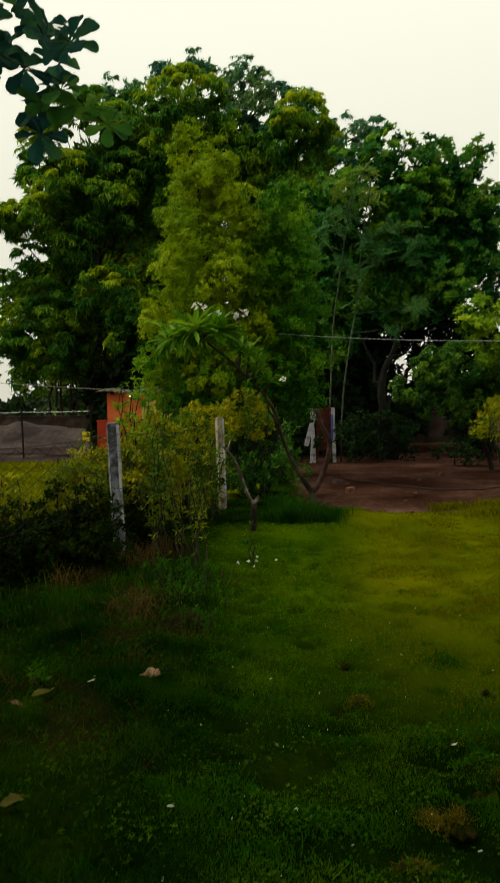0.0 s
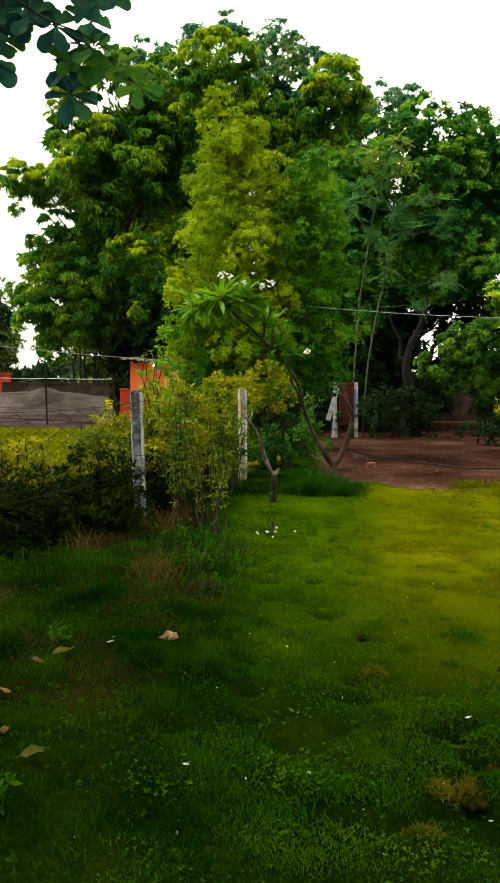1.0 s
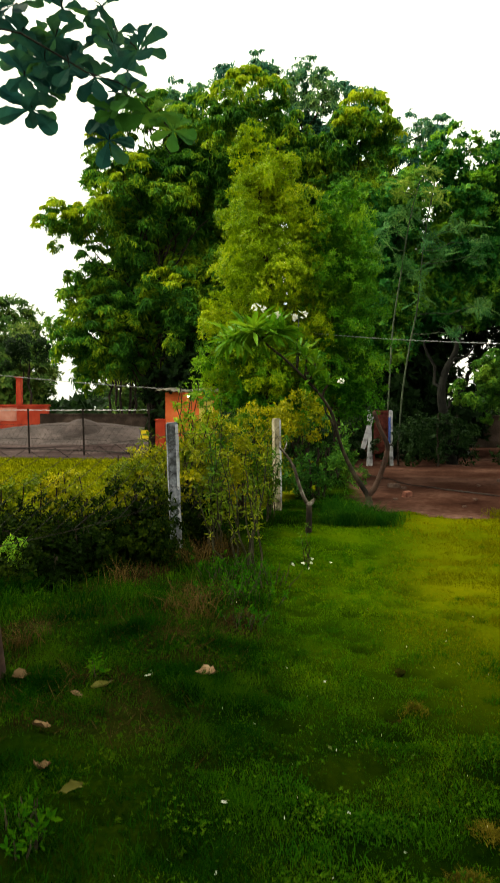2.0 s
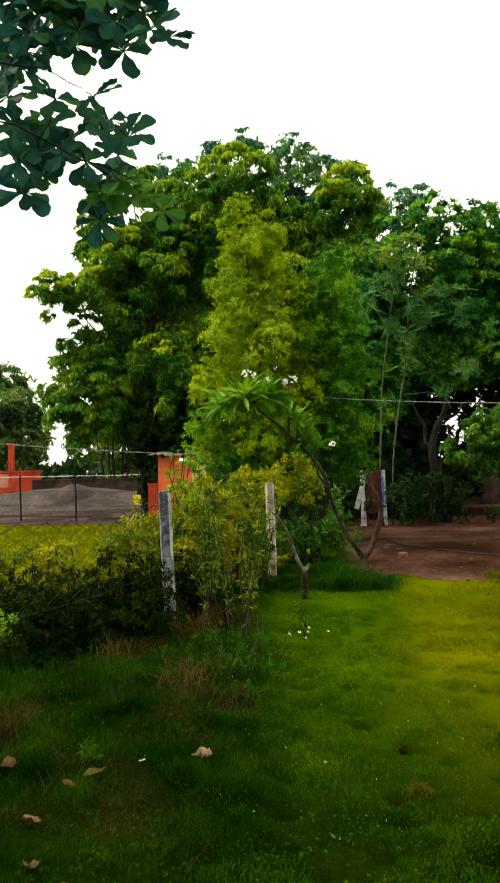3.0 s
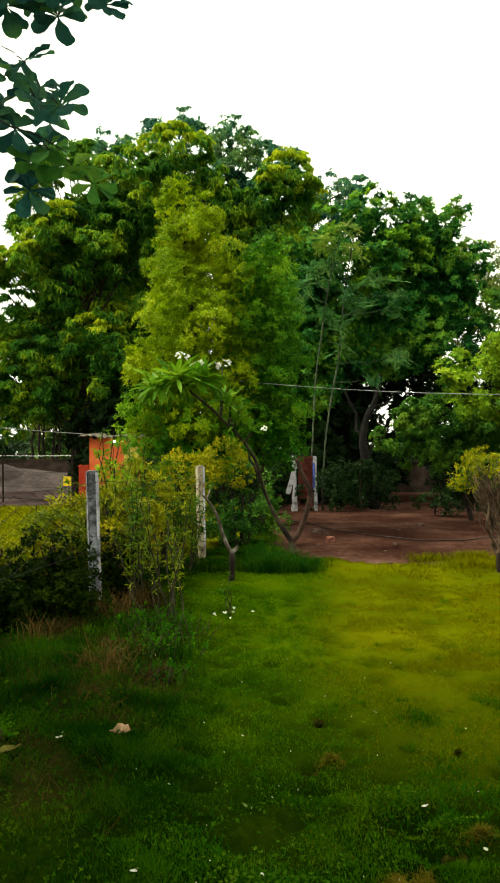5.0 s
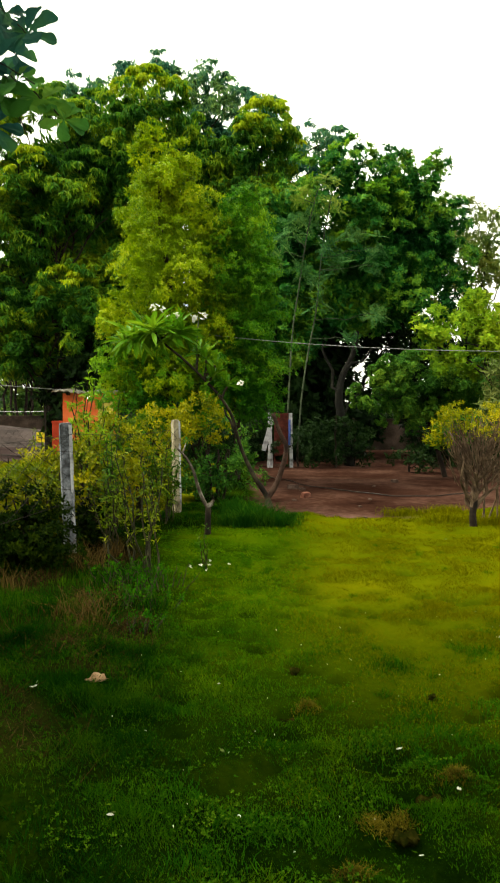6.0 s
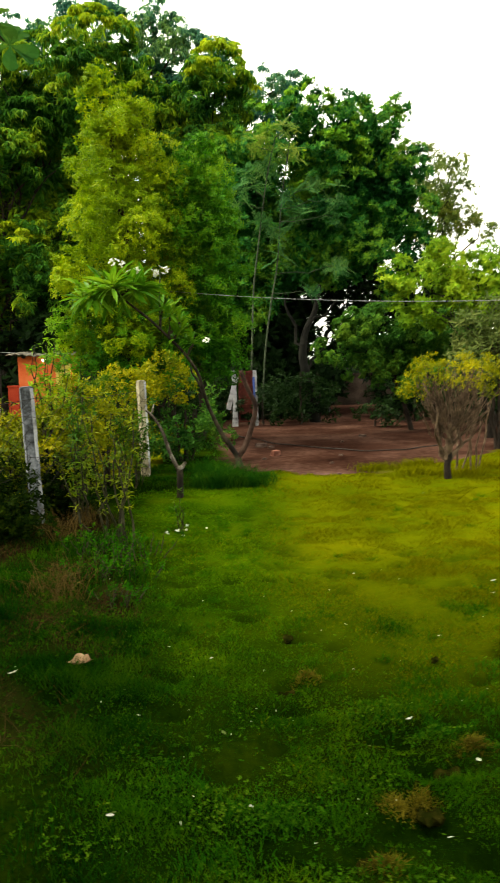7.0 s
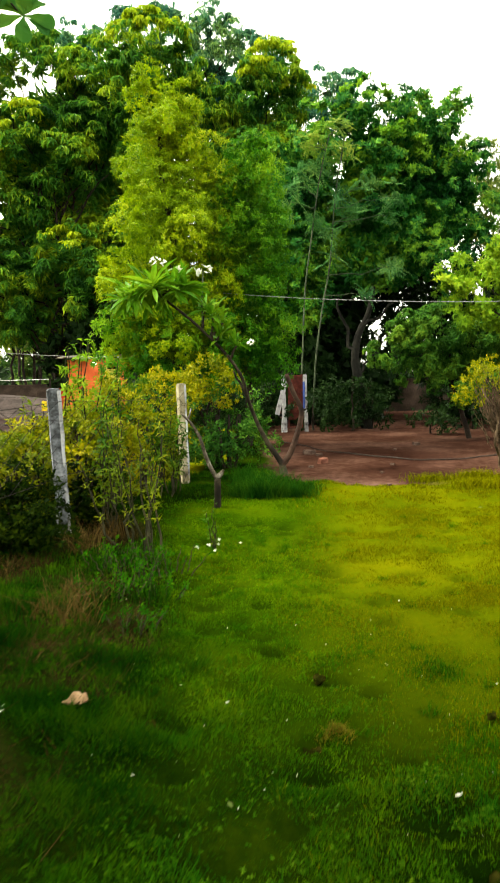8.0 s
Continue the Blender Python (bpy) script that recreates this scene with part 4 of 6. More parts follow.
part("shaft", box(bmesh.new(), -17.55, -17.25, 38.6, 38.9, -0.1, 3.45, 0.01), M_RED, pillar)
part("cap", box(bmesh.new(), -17.6, -17.2, 38.55, 38.95, 3.45, 3.52, 0.01), M_RED, pillar)


def mound(x, y, rx, ry, h, seed):
    r = np.random.default_rng(seed)
    n, m = 40, 14
    v, f = [], []
    for i in range(m):
        t = i / (m - 1)
        for k in range(n):
            a = 2 * math.pi * k / n
            rad = (1 - t) * (1 + 0.07 * math.sin(3 * a + seed) + 0.03 * math.sin(7 * a))
            v.append((x + rx * rad * math.cos(a), y + ry * rad * math.sin(a), -0.05 + h * math.sin(t * math.pi / 2) ** 1.5 + r.normal(0, 0.015)))
    for i in range(m - 1):
        for k in range(n):
            k2 = (k + 1) % n
            f.append((i * n + k, i * n + k2, (i + 1) * n + k2, (i + 1) * n + k))
    ob = part_np("gravel_mound", np.array(v), np.array(f), M_GRAVEL, None, "", True)
    return tagged(ob, "grey-brown heap of loose gravel in the yard", "gravel mound", "gravel heaps in the yard")


mound(-11.7, 33.0, 2.2, 2.4, 1.18, 1)
mound(-12.5, 34.2, 9.0, 4.5, 0.98, 2)

# ---- tall trees at the back ----
MANGO_LABEL = "large mango tree with dense drooping leaf clusters and yellow-green young growth"
mango = tree("mango_tree", MANGO_LABEL, (-6.29, 25.55, 0.00), (-5.90, 25.29, 7.57), 0.17,
     heads((-2.53, 24.60, 12.25, 1.05), (-4.51, 25.60, 12.10, 0.94), (-3.42, 24.60, 10.90, 0.91), (-1.55, 25.60, 11.80, 0.88), (-6.76, 24.60, 9.70, 0.81), (-7.98, 25.10, 11.30, 0.58), (-8.55, 25.10, 10.14, 0.41), (-9.62, 24.60, 8.28, 0.60),
           (-8.73, 24.90, 8.48, 0.53), (-7.76, 24.60, 8.57, 0.69), (-5.53, 24.30, 8.68, 0.84), (-4.66, 24.90, 9.99, 0.78), (-3.36, 24.60, 9.18, 0.77), (-6.85, 25.20, 7.58, 0.74), (-8.28, 24.80, 6.70, 0.69), (-9.15, 24.60, 5.21, 0.65),
           (-8.90, 24.60, 3.93, 0.69), (-7.40, 24.30, 4.89, 0.76), (-7.30, 24.60, 3.56, 0.69), (-5.29, 23.80, 5.55, 0.82), (-4.60, 23.80, 4.41, 0.74), (-3.82, 25.10, 6.54, 0.82), (-6.61, 25.40, 5.64, 0.73), (-8.37, 24.90, 2.98, 0.57)) + heads((-8.9, 24.7, 6.0, 0.6), (-9.0, 24.7, 4.5, 0.6), (-7.37, 25.0, 12.2, 0.62), (-6.45, 26.0, 13.0, 0.62), (-5.55, 25.2, 12.1, 0.66)),
     W_HANG, M_MANGO, 0.225, 32, 15, 0.32, 101, up=2.2, hollow=0.8, dome=0.8, stray=0.08, core=1500,
     body=((-5.9, 26.0, 5.6, 3.0, 1.0, 2.9, 2600), (-5.4, 26.0, 9.2, 2.9, 1.0, 2.6, 2300), (-3.2, 26.2, 8.0, 1.8, 0.9, 4.0, 1000)))
second_mango = tree("mango_tree", MANGO_LABEL, (0.6, 26.2, 0), (0.8, 26.2, 9.0), 0.16,
     heads((1.58, 25.50, 11.95, 0.80), (0.15, 26.00, 10.95, 0.77), (1.00, 25.50, 10.94, 0.63), (-0.93, 25.50, 10.84, 0.63), (2.34, 26.00, 11.40, 0.60), (0.9, 25.8, 9.6, 0.9), (2.4, 25.8, 9.8, 0.8), (-0.6, 25.8, 9.3, 0.8)),
     W_HANG, M_MANGO, 0.225, 32, 15, 0.32, 121, up=2.2, hollow=0.8, dome=0.8, stray=0.08, core=400, body=((0.9, 26.6, 8.0, 2.2, 0.8, 3.2, 1300),))
tree("tall_tree", "tall dark blue-green broadleaf tree with an open pointed top", (-1.19, 28.76, 0.00), (-0.94, 28.51, 11.5), 0.3,
     heads((-3.58, 28.50, 15.20, 0.60), (-2.29, 28.50, 15.50, 0.52), (-0.76, 28.50, 15.15, 0.72), (0.18, 28.50, 14.40, 0.72), (1.25, 28.50, 14.30, 0.58), (1.90, 28.00, 13.50, 0.56), (-0.23, 28.50, 13.30, 0.85), (-1.16, 28.50, 14.10, 0.66),
           (-2.86, 28.50, 14.50, 0.74), (-5.33, 28.50, 14.50, 0.60), (-6.15, 28.50, 14.50, 0.52), (3.25, 28.00, 12.40, 0.66), (4.41, 28.00, 12.50, 0.56), (0.62, 28.00, 10.91, 0.92), (2.02, 28.00, 10.82, 0.92), (1.03, 28.50, 9.10, 0.93),
           (2.91, 28.50, 9.00, 0.93), (1.89, 28.50, 7.13, 1.05), (3.24, 28.50, 6.12, 1.05), (0.05, 28.50, 8.19, 1.17), (1.32, 28.50, 4.79, 1.05), (3.6, 28.2, 11.2, 0.9)),
     W_HANG, M_TALL, 0.20, 26, 12, 0.36, 102, up=1.6, hollow=0.6, dome=0.7, stray=0.12, core=700,
     body=((1.4, 29.2, 8.0, 2.6, 0.8, 3.6, 1600), (-1.0, 29.2, 12.4, 2.4, 0.8, 1.5, 500), (-4.0, 29.2, 12.6, 2.4, 0.8, 1.2, 400)))
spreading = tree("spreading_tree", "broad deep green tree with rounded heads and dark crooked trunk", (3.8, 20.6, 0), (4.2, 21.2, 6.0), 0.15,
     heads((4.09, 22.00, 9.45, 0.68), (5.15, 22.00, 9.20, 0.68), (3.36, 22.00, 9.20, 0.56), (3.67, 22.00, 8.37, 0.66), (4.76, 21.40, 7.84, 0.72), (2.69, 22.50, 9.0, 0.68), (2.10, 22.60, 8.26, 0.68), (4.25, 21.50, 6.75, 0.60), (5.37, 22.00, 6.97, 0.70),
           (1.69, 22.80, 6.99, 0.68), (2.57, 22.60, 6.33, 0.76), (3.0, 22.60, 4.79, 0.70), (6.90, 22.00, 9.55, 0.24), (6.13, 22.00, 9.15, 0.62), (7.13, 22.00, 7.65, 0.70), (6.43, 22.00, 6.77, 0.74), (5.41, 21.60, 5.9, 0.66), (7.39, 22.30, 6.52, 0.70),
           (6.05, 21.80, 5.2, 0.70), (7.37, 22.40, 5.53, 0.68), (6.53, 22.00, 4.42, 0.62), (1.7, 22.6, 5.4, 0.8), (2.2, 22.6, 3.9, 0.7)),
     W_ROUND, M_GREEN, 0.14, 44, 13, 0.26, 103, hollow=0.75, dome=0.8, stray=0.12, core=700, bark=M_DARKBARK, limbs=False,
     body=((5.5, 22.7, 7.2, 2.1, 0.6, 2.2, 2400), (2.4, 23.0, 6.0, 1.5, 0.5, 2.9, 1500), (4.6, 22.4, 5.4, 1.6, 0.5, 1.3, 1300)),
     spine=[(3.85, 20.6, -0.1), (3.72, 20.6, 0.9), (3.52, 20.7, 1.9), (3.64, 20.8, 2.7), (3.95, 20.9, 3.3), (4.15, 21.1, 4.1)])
tree("airy_tree", "thin-crowned grey-green tree with sparse twiggy ends", (8.6, 24.2, 0), (8.8, 24.2, 5.6), 0.16,
     heads((9.04, 24.00, 8.02, 0.62), (9.49, 24.00, 7.36, 0.66), (8.67, 24.00, 7.32, 0.70), (8.92, 24.00, 6.46, 0.70), (9.62, 24.00, 8.60, 0.34), (8.18, 24.00, 8.74, 0.44), (10.59, 24.00, 6.33, 0.42), (9.95, 24.00, 6.60, 0.46), (8.3, 24.0, 5.8, 0.9), (7.9, 24.0, 8.0, 0.6)),
     W_ROUND, M_AIRY, 0.12, 50, 9, 0.26, 104, stray=0.2)


def sunlit_young_growth(root, rows, templates, mat, leaf, seed, label):
    """Fresh shoots over the tops of some heads of a tree; their bright colour also paints the sunlit side."""
    rng = np.random.default_rng(seed)
    for row in rows:
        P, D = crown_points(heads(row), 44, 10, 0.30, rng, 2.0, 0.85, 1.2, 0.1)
        # only the upper left of each head, facing the sun
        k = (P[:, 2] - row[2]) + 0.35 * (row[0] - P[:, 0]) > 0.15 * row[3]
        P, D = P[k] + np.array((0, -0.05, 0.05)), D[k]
        tagged(part_np("sunlit_young_growth", *leafage(templates, P, D, leaf * rng.uniform(0.75, 1.2, len(P)), rng), mat, root), label, kind="stuff")


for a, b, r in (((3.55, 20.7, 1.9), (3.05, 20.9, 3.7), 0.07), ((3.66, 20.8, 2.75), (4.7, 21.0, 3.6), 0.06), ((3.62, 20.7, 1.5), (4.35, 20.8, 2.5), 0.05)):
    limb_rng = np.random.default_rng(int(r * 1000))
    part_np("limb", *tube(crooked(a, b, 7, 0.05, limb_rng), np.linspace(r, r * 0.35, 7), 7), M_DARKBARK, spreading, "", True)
sunlit_young_growth(mango, [(-2.53, 24.55, 12.25, 1.05), (-9.62, 24.55, 8.28, 0.60), (-6.76, 24.55, 9.70, 0.81), (-8.73, 24.85, 8.48, 0.53), (-7.76, 24.55, 8.57, 0.6), (-5.29, 23.75, 5.55, 0.7), (-7.98, 25.05, 11.3, 0.5)], W_HANG, M_YOUNG, 0.21, 131, "yellow-green young leaves, coloured as the sunlit side of the crown")
sunlit_young_growth(second_mango, [(1.58, 25.45, 11.95, 0.80), (2.34, 25.95, 11.4, 0.5)], W_HANG, M_YOUNG, 0.21, 132, "yellow-green young leaves, coloured as the sunlit side of the crown")
sunlit_young_growth(spreading, [(4.76, 21.35, 7.84, 0.72), (4.09, 21.95, 9.45, 0.6), (7.13, 21.95, 7.65, 0.66), (5.15, 21.95, 9.2, 0.5), (4.25, 21.45, 6.75, 0.5), (6.13, 21.95, 9.15, 0.5)], W_ROUND, M_YOUNGGREEN, 0.13, 133, "bright green young leaves, coloured as the sunlit side of the crown")


def cone_lobes(n, z0, z1, heights, widths, axis, seed, small=0.34, big=0.52):
    """Small overlapping leaf masses filling a tapering crown."""
    r = np.random.default_rng(seed)
    out = []
    for k in range(n):
        z = z0 + (z1 - z0) * ((k + 0.5) / n) ** 1.15
        w = float(np.interp(z, heights, widths))
        a, d = k * 2.39996 + r.normal(0, 0.3), w * r.uniform(0.5, 0.92)
        s = min(r.uniform(small, big), 0.18 + 0.6 * w)
        out.append((axis[0] + (axis[2] - axis[0]) * (z - z0) / (z1 - z0) + d * math.cos(a), axis[1] + d * 0.8 * math.sin(a), z, s, s, s * 0.75))
    return out


tree("fine_leaved_tree", "tall tapering yellow-green tree with fine dense leaves", (-1.2, 15.6, 0), (-1.5, 15.5, 6.6), 0.12,
     cone_lobes(64, 2.1, 7.1, [2.0, 3.6, 4.9, 6.0, 6.8, 7.3], [1.45, 1.5, 1.38, 1.02, 0.6, 0.3], (-1.2, 15.4, -1.40), 21, 0.30, 0.46) + [(-1.72, 15.5, 7.5, 0.22, 0.2, 0.40), (-1.75, 15.5, 7.05, 0.34, 0.3, 0.4), (-0.98, 15.5, 7.1, 0.26, 0.25, 0.40), (-1.1, 15.5, 6.7, 0.40, 0.3, 0.4)],
     W_FINE, M_FINE, 0.088, 84, 15, 0.18, 105, hollow=0.5, dome=0.5, stray=0.22, limbs=False, core=400, body=((-1.25, 15.6, 4.2, 1.3, 0.8, 2.4, 1900),))
tree("companion_tree", "deep green fine-leaved tree grown into its yellow-green neighbour", (0.2, 15.9, 0), (0.2, 15.9, 4.4), 0.10,
     cone_lobes(40, 1.5, 6.2, [1.3, 2.5, 4.0, 5.5, 6.4], [0.95, 1.08, 0.95, 0.7, 0.3], (0.3, 15.8, 0.2), 22, 0.36, 0.52) + heads((-0.4, 15.3, 2.3, 0.7), (-1.5, 15.2, 2.2, 0.6), (-0.9, 15.3, 1.7, 0.7), (-2.3, 15.2, 2.5, 0.45), (-2.4, 15.1, 1.9, 0.4), (0.55, 15.9, 6.4, 0.32)),
     W_FINE, M_FINEGREEN, 0.095, 78, 13, 0.20, 115, hollow=0.5, dome=0.5, stray=0.2, limbs=False, core=400, body=((0.25, 15.9, 3.4, 0.9, 0.7, 2.3, 1300),))


def slim_tree(spine, tops, sprays, seed):
    """A thin bending stem with feather leaves on short side shoots."""
    rng = np.random.default_rng(seed)
    root = thing("slim_tree", "slender tree with thin bending pale stem and feathery leaves", "tree", "slender feathery trees")
    line = knotty(spine, 4)
    part_np("trunk", *tube(line, np.linspace(0.030, 0.013, len(line)), 7), M_PALEBARK, root, "", True)
    for name, rows, mat, label in [("crown", sprays, M_FEATHER, "")] + [("crown_top", [q], M_FEATHERTOP, "yellow-green young top") for q in tops]:
        P, D = [], []
        for x, y, z, r in rows:
            start = line[np.argmin(np.abs(line[:, 2] - (z - r * 0.6)))]
            part_np("limb", *tube(crooked(start, (x, y, z), 5, 0.04, rng), np.linspace(0.014, 0.006, 5), 5), M_PALEBARK, root, "", True)
            n = max(5, int(32 * r * r))
            d = rng.normal(size=(n, 3))
            d /= np.linalg.norm(d, axis=1, keepdims=True)
            P.append(np.array((x, y, z)) + d * r * rng.uniform(0.2, 0.85, (n, 1)))
            D.append(d * 0.7 + np.array((0, 0, 0.8)))
        P, D = np.concatenate(P), np.concatenate(D)
        part_np(name, *leafage(W_SPRAY, P, D, rng.uniform(0.30, 0.50, len(P)), rng), mat, root, label)
    return root


slim_tree([(1.85, 20.7, -0.05), (1.97, 20.7, 1.85), (2.07, 20.7, 3.88), (2.25, 20.7, 5.25), (2.4, 20.7, 6.29), (2.57, 20.7, 7.32), (2.82, 20.7, 8.3)],
          [(2.25, 20.6, 8.0, 0.36), (3.04, 20.6, 8.5, 0.40)], [(2.03, 20.6, 6.98, 0.52), (1.67, 20.6, 6.47, 0.42), (2.32, 20.6, 5.92, 0.30), (2.6, 20.6, 7.4, 0.36)], 106)
slim_tree([(2.25, 20.6, -0.05), (2.35, 20.6, 1.92), (2.57, 20.6, 3.51), (2.79, 20.6, 4.7), (2.92, 20.6, 6.24), (3.06, 20.6, 7.27), (3.24, 20.6, 8.2)],
          [(3.17, 20.6, 7.78, 0.42)], [(3.02, 20.5, 6.58, 0.48), (3.87, 20.5, 6.88, 0.44), (4.60, 20.5, 6.58, 0.42), (3.49, 20.5, 6.03, 0.42), (4.49, 20.5, 5.98, 0.30), (2.76, 20.6, 4.70, 0.42), (2.80, 20.6, 5.55, 0.28), (4.58, 20.5, 4.61, 0.28), (3.71, 20.5, 3.81, 0.2)], 107)

tree("light_green_tree", "low spreading light green tree at the lawn's far side", (6.4, 14.4, 0), (6.2, 14.3, 2.6), 0.09,
     heads((5.40, 14.40, 3.60, 0.46), (6.04, 14.40, 3.50, 0.52), (4.67, 14.40, 3.42, 0.38), (4.22, 14.40, 3.25, 0.28), (6.20, 14.40, 2.94, 0.52), (5.32, 14.40, 2.90, 0.46), (4.70, 14.40, 2.80, 0.38), (6.9, 14.3, 3.3, 0.6), (7.6, 14.3, 3.0, 0.8), (8.5, 14.3, 2.8, 0.9), (6.9, 14.2, 2.2, 0.7)),
     W_ROUND, M_LIGHT, 0.10, 72, 13, 0.2, 108, stray=0.15, core=250)
tree("olive_bush", "tall thin grey-green bush with arching sprays", (5.6, 12.4, 0), (5.5, 12.4, 2.0), 0.035,
     heads((5.25, 12.6, 2.15, 0.34), (5.75, 12.6, 2.3, 0.42), (5.3, 12.5, 1.6, 0.36), (5.9, 12.5, 1.6, 0.45)), W_LANCE, M_OLIVE, 0.15, 90, 10, 0.2, 109, category="bush", stems=3, stray=0.2)
tree("broad_bush", "wide green bush with hanging leaves behind the bare soil", (5.6, 17.0, 0), (5.0, 17.0, 1.8), 0.06,
     heads((4.12, 16.80, 2.45, 0.46), (4.83, 16.80, 2.60, 0.50), (3.60, 16.80, 2.06, 0.32), (5.00, 16.80, 1.96, 0.50), (4.43, 16.80, 1.80, 0.38), (5.71, 16.80, 2.26, 0.55), (6.5, 16.8, 2.3, 0.7), (6.0, 16.7, 1.5, 0.6), (5.2, 16.7, 1.3, 0.5), (3.95, 16.8, 1.55, 0.26)), W_DROOP, M_BUSH, 0.12, 90, 13, 0.2, 110, category="bush", stray=0.15)

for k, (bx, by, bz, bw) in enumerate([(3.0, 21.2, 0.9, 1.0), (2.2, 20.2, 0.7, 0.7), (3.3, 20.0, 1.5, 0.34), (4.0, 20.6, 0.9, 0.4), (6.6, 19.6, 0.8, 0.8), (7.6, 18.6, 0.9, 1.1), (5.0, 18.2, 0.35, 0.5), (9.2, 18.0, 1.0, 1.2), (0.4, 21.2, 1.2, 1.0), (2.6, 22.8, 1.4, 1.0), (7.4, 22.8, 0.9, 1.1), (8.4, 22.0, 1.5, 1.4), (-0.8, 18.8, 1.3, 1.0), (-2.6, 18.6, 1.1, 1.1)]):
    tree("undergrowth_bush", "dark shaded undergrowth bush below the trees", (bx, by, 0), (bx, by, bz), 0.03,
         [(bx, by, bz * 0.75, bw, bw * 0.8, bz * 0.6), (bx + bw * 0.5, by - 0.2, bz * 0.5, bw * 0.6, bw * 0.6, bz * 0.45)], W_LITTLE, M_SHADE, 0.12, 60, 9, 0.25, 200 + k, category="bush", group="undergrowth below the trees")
for k, (bx, by, h, w) in enumerate([(-20.0, 44, 6.8, 1.6), (-22.0, 46, 9.2, 2.6), (-26.5, 47, 10.5, 3.0), (-11.7, 43, 5.0, 0.9)]):
    tree("distant_tree", "distant dark green tree behind the gravel yard", (bx, by, 0), (bx, by, h * 0.6), 0.22,
         [(bx, by, h * 0.78, w, w, h * 0.2), (bx - w * 0.7, by, h * 0.55, w * 0.8, w, h * 0.2), (bx + w * 0.7, by - 0.5, h * 0.5, w * 0.8, w, h * 0.2), (bx, by - 1, h * 0.35, w, w, h * 0.15)],
         W_ROUND, M_DISTANT, 0.28, 13, 17, 0.85, 230 + k, dome=0.6, group="distant trees")
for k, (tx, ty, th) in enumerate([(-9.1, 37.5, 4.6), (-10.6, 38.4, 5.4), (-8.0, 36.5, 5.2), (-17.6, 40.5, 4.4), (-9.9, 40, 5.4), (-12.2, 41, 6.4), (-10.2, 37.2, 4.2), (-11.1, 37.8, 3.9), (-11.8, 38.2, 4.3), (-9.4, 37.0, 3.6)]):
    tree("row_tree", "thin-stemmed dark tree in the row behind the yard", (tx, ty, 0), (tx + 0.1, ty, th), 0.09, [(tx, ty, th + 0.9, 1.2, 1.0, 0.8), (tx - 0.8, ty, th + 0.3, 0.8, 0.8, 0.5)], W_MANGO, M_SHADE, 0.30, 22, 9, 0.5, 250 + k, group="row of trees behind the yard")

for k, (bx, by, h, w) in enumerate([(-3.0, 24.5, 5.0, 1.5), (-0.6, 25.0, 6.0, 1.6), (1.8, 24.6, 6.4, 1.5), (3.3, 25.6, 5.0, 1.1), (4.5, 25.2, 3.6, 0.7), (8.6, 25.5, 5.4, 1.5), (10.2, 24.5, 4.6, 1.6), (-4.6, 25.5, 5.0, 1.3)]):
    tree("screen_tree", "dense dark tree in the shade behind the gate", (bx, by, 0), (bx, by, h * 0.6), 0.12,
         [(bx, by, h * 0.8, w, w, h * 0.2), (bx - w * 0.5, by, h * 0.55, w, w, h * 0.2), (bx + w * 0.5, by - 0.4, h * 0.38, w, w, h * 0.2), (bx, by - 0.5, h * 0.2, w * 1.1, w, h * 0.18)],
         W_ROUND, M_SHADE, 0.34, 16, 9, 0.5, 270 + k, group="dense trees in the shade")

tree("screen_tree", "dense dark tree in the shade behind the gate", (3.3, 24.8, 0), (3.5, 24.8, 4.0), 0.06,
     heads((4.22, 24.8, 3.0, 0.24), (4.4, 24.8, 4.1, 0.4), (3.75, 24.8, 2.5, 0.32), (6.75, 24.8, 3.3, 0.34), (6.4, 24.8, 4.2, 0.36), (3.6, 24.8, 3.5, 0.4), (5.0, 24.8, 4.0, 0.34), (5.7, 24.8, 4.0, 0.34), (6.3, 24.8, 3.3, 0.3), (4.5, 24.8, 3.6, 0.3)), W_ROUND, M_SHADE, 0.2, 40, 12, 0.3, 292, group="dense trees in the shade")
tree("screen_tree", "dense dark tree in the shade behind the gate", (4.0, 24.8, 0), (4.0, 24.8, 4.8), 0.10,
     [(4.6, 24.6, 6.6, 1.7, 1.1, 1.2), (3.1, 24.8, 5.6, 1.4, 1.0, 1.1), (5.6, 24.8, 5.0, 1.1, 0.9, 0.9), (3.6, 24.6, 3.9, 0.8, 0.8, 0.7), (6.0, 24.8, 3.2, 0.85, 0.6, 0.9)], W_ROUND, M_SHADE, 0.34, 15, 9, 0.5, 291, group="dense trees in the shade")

yard_wall = thing("low_yard_wall", "low dark brown wall at the back of the gravel yard", "wall")
part("body", box(bmesh.new(), -15.3, -3.0, 36.6, 36.85, -0.1, 1.30, 0.01), M_OLDWALL, yard_wall)
part("coping", box(bmesh.new(), -15.3, -3.0, 36.56, 36.89, 1.30, 1.38, 0.01), M_OLDWALL, yard_wall)

# a far belt of woods closes the view
belt_rng = np.random.default_rng(77)
bn = 2000
ang = belt_rng.uniform(-0.95, 0.95, bn)
rad = belt_rng.uniform(62, 85, bn)
hgt = belt_rng.uniform(0, 1, bn) ** 0.8 * (3.6 + 0.9 * np.sin(ang * 23) + 0.6 * np.sin(ang * 57 + 1))
hgt *= 1 - 0.1 * ((ang > -0.46) & (ang < -0.14))
BP = np.stack([rad * np.sin(ang), rad * np.cos(ang), hgt], -1)
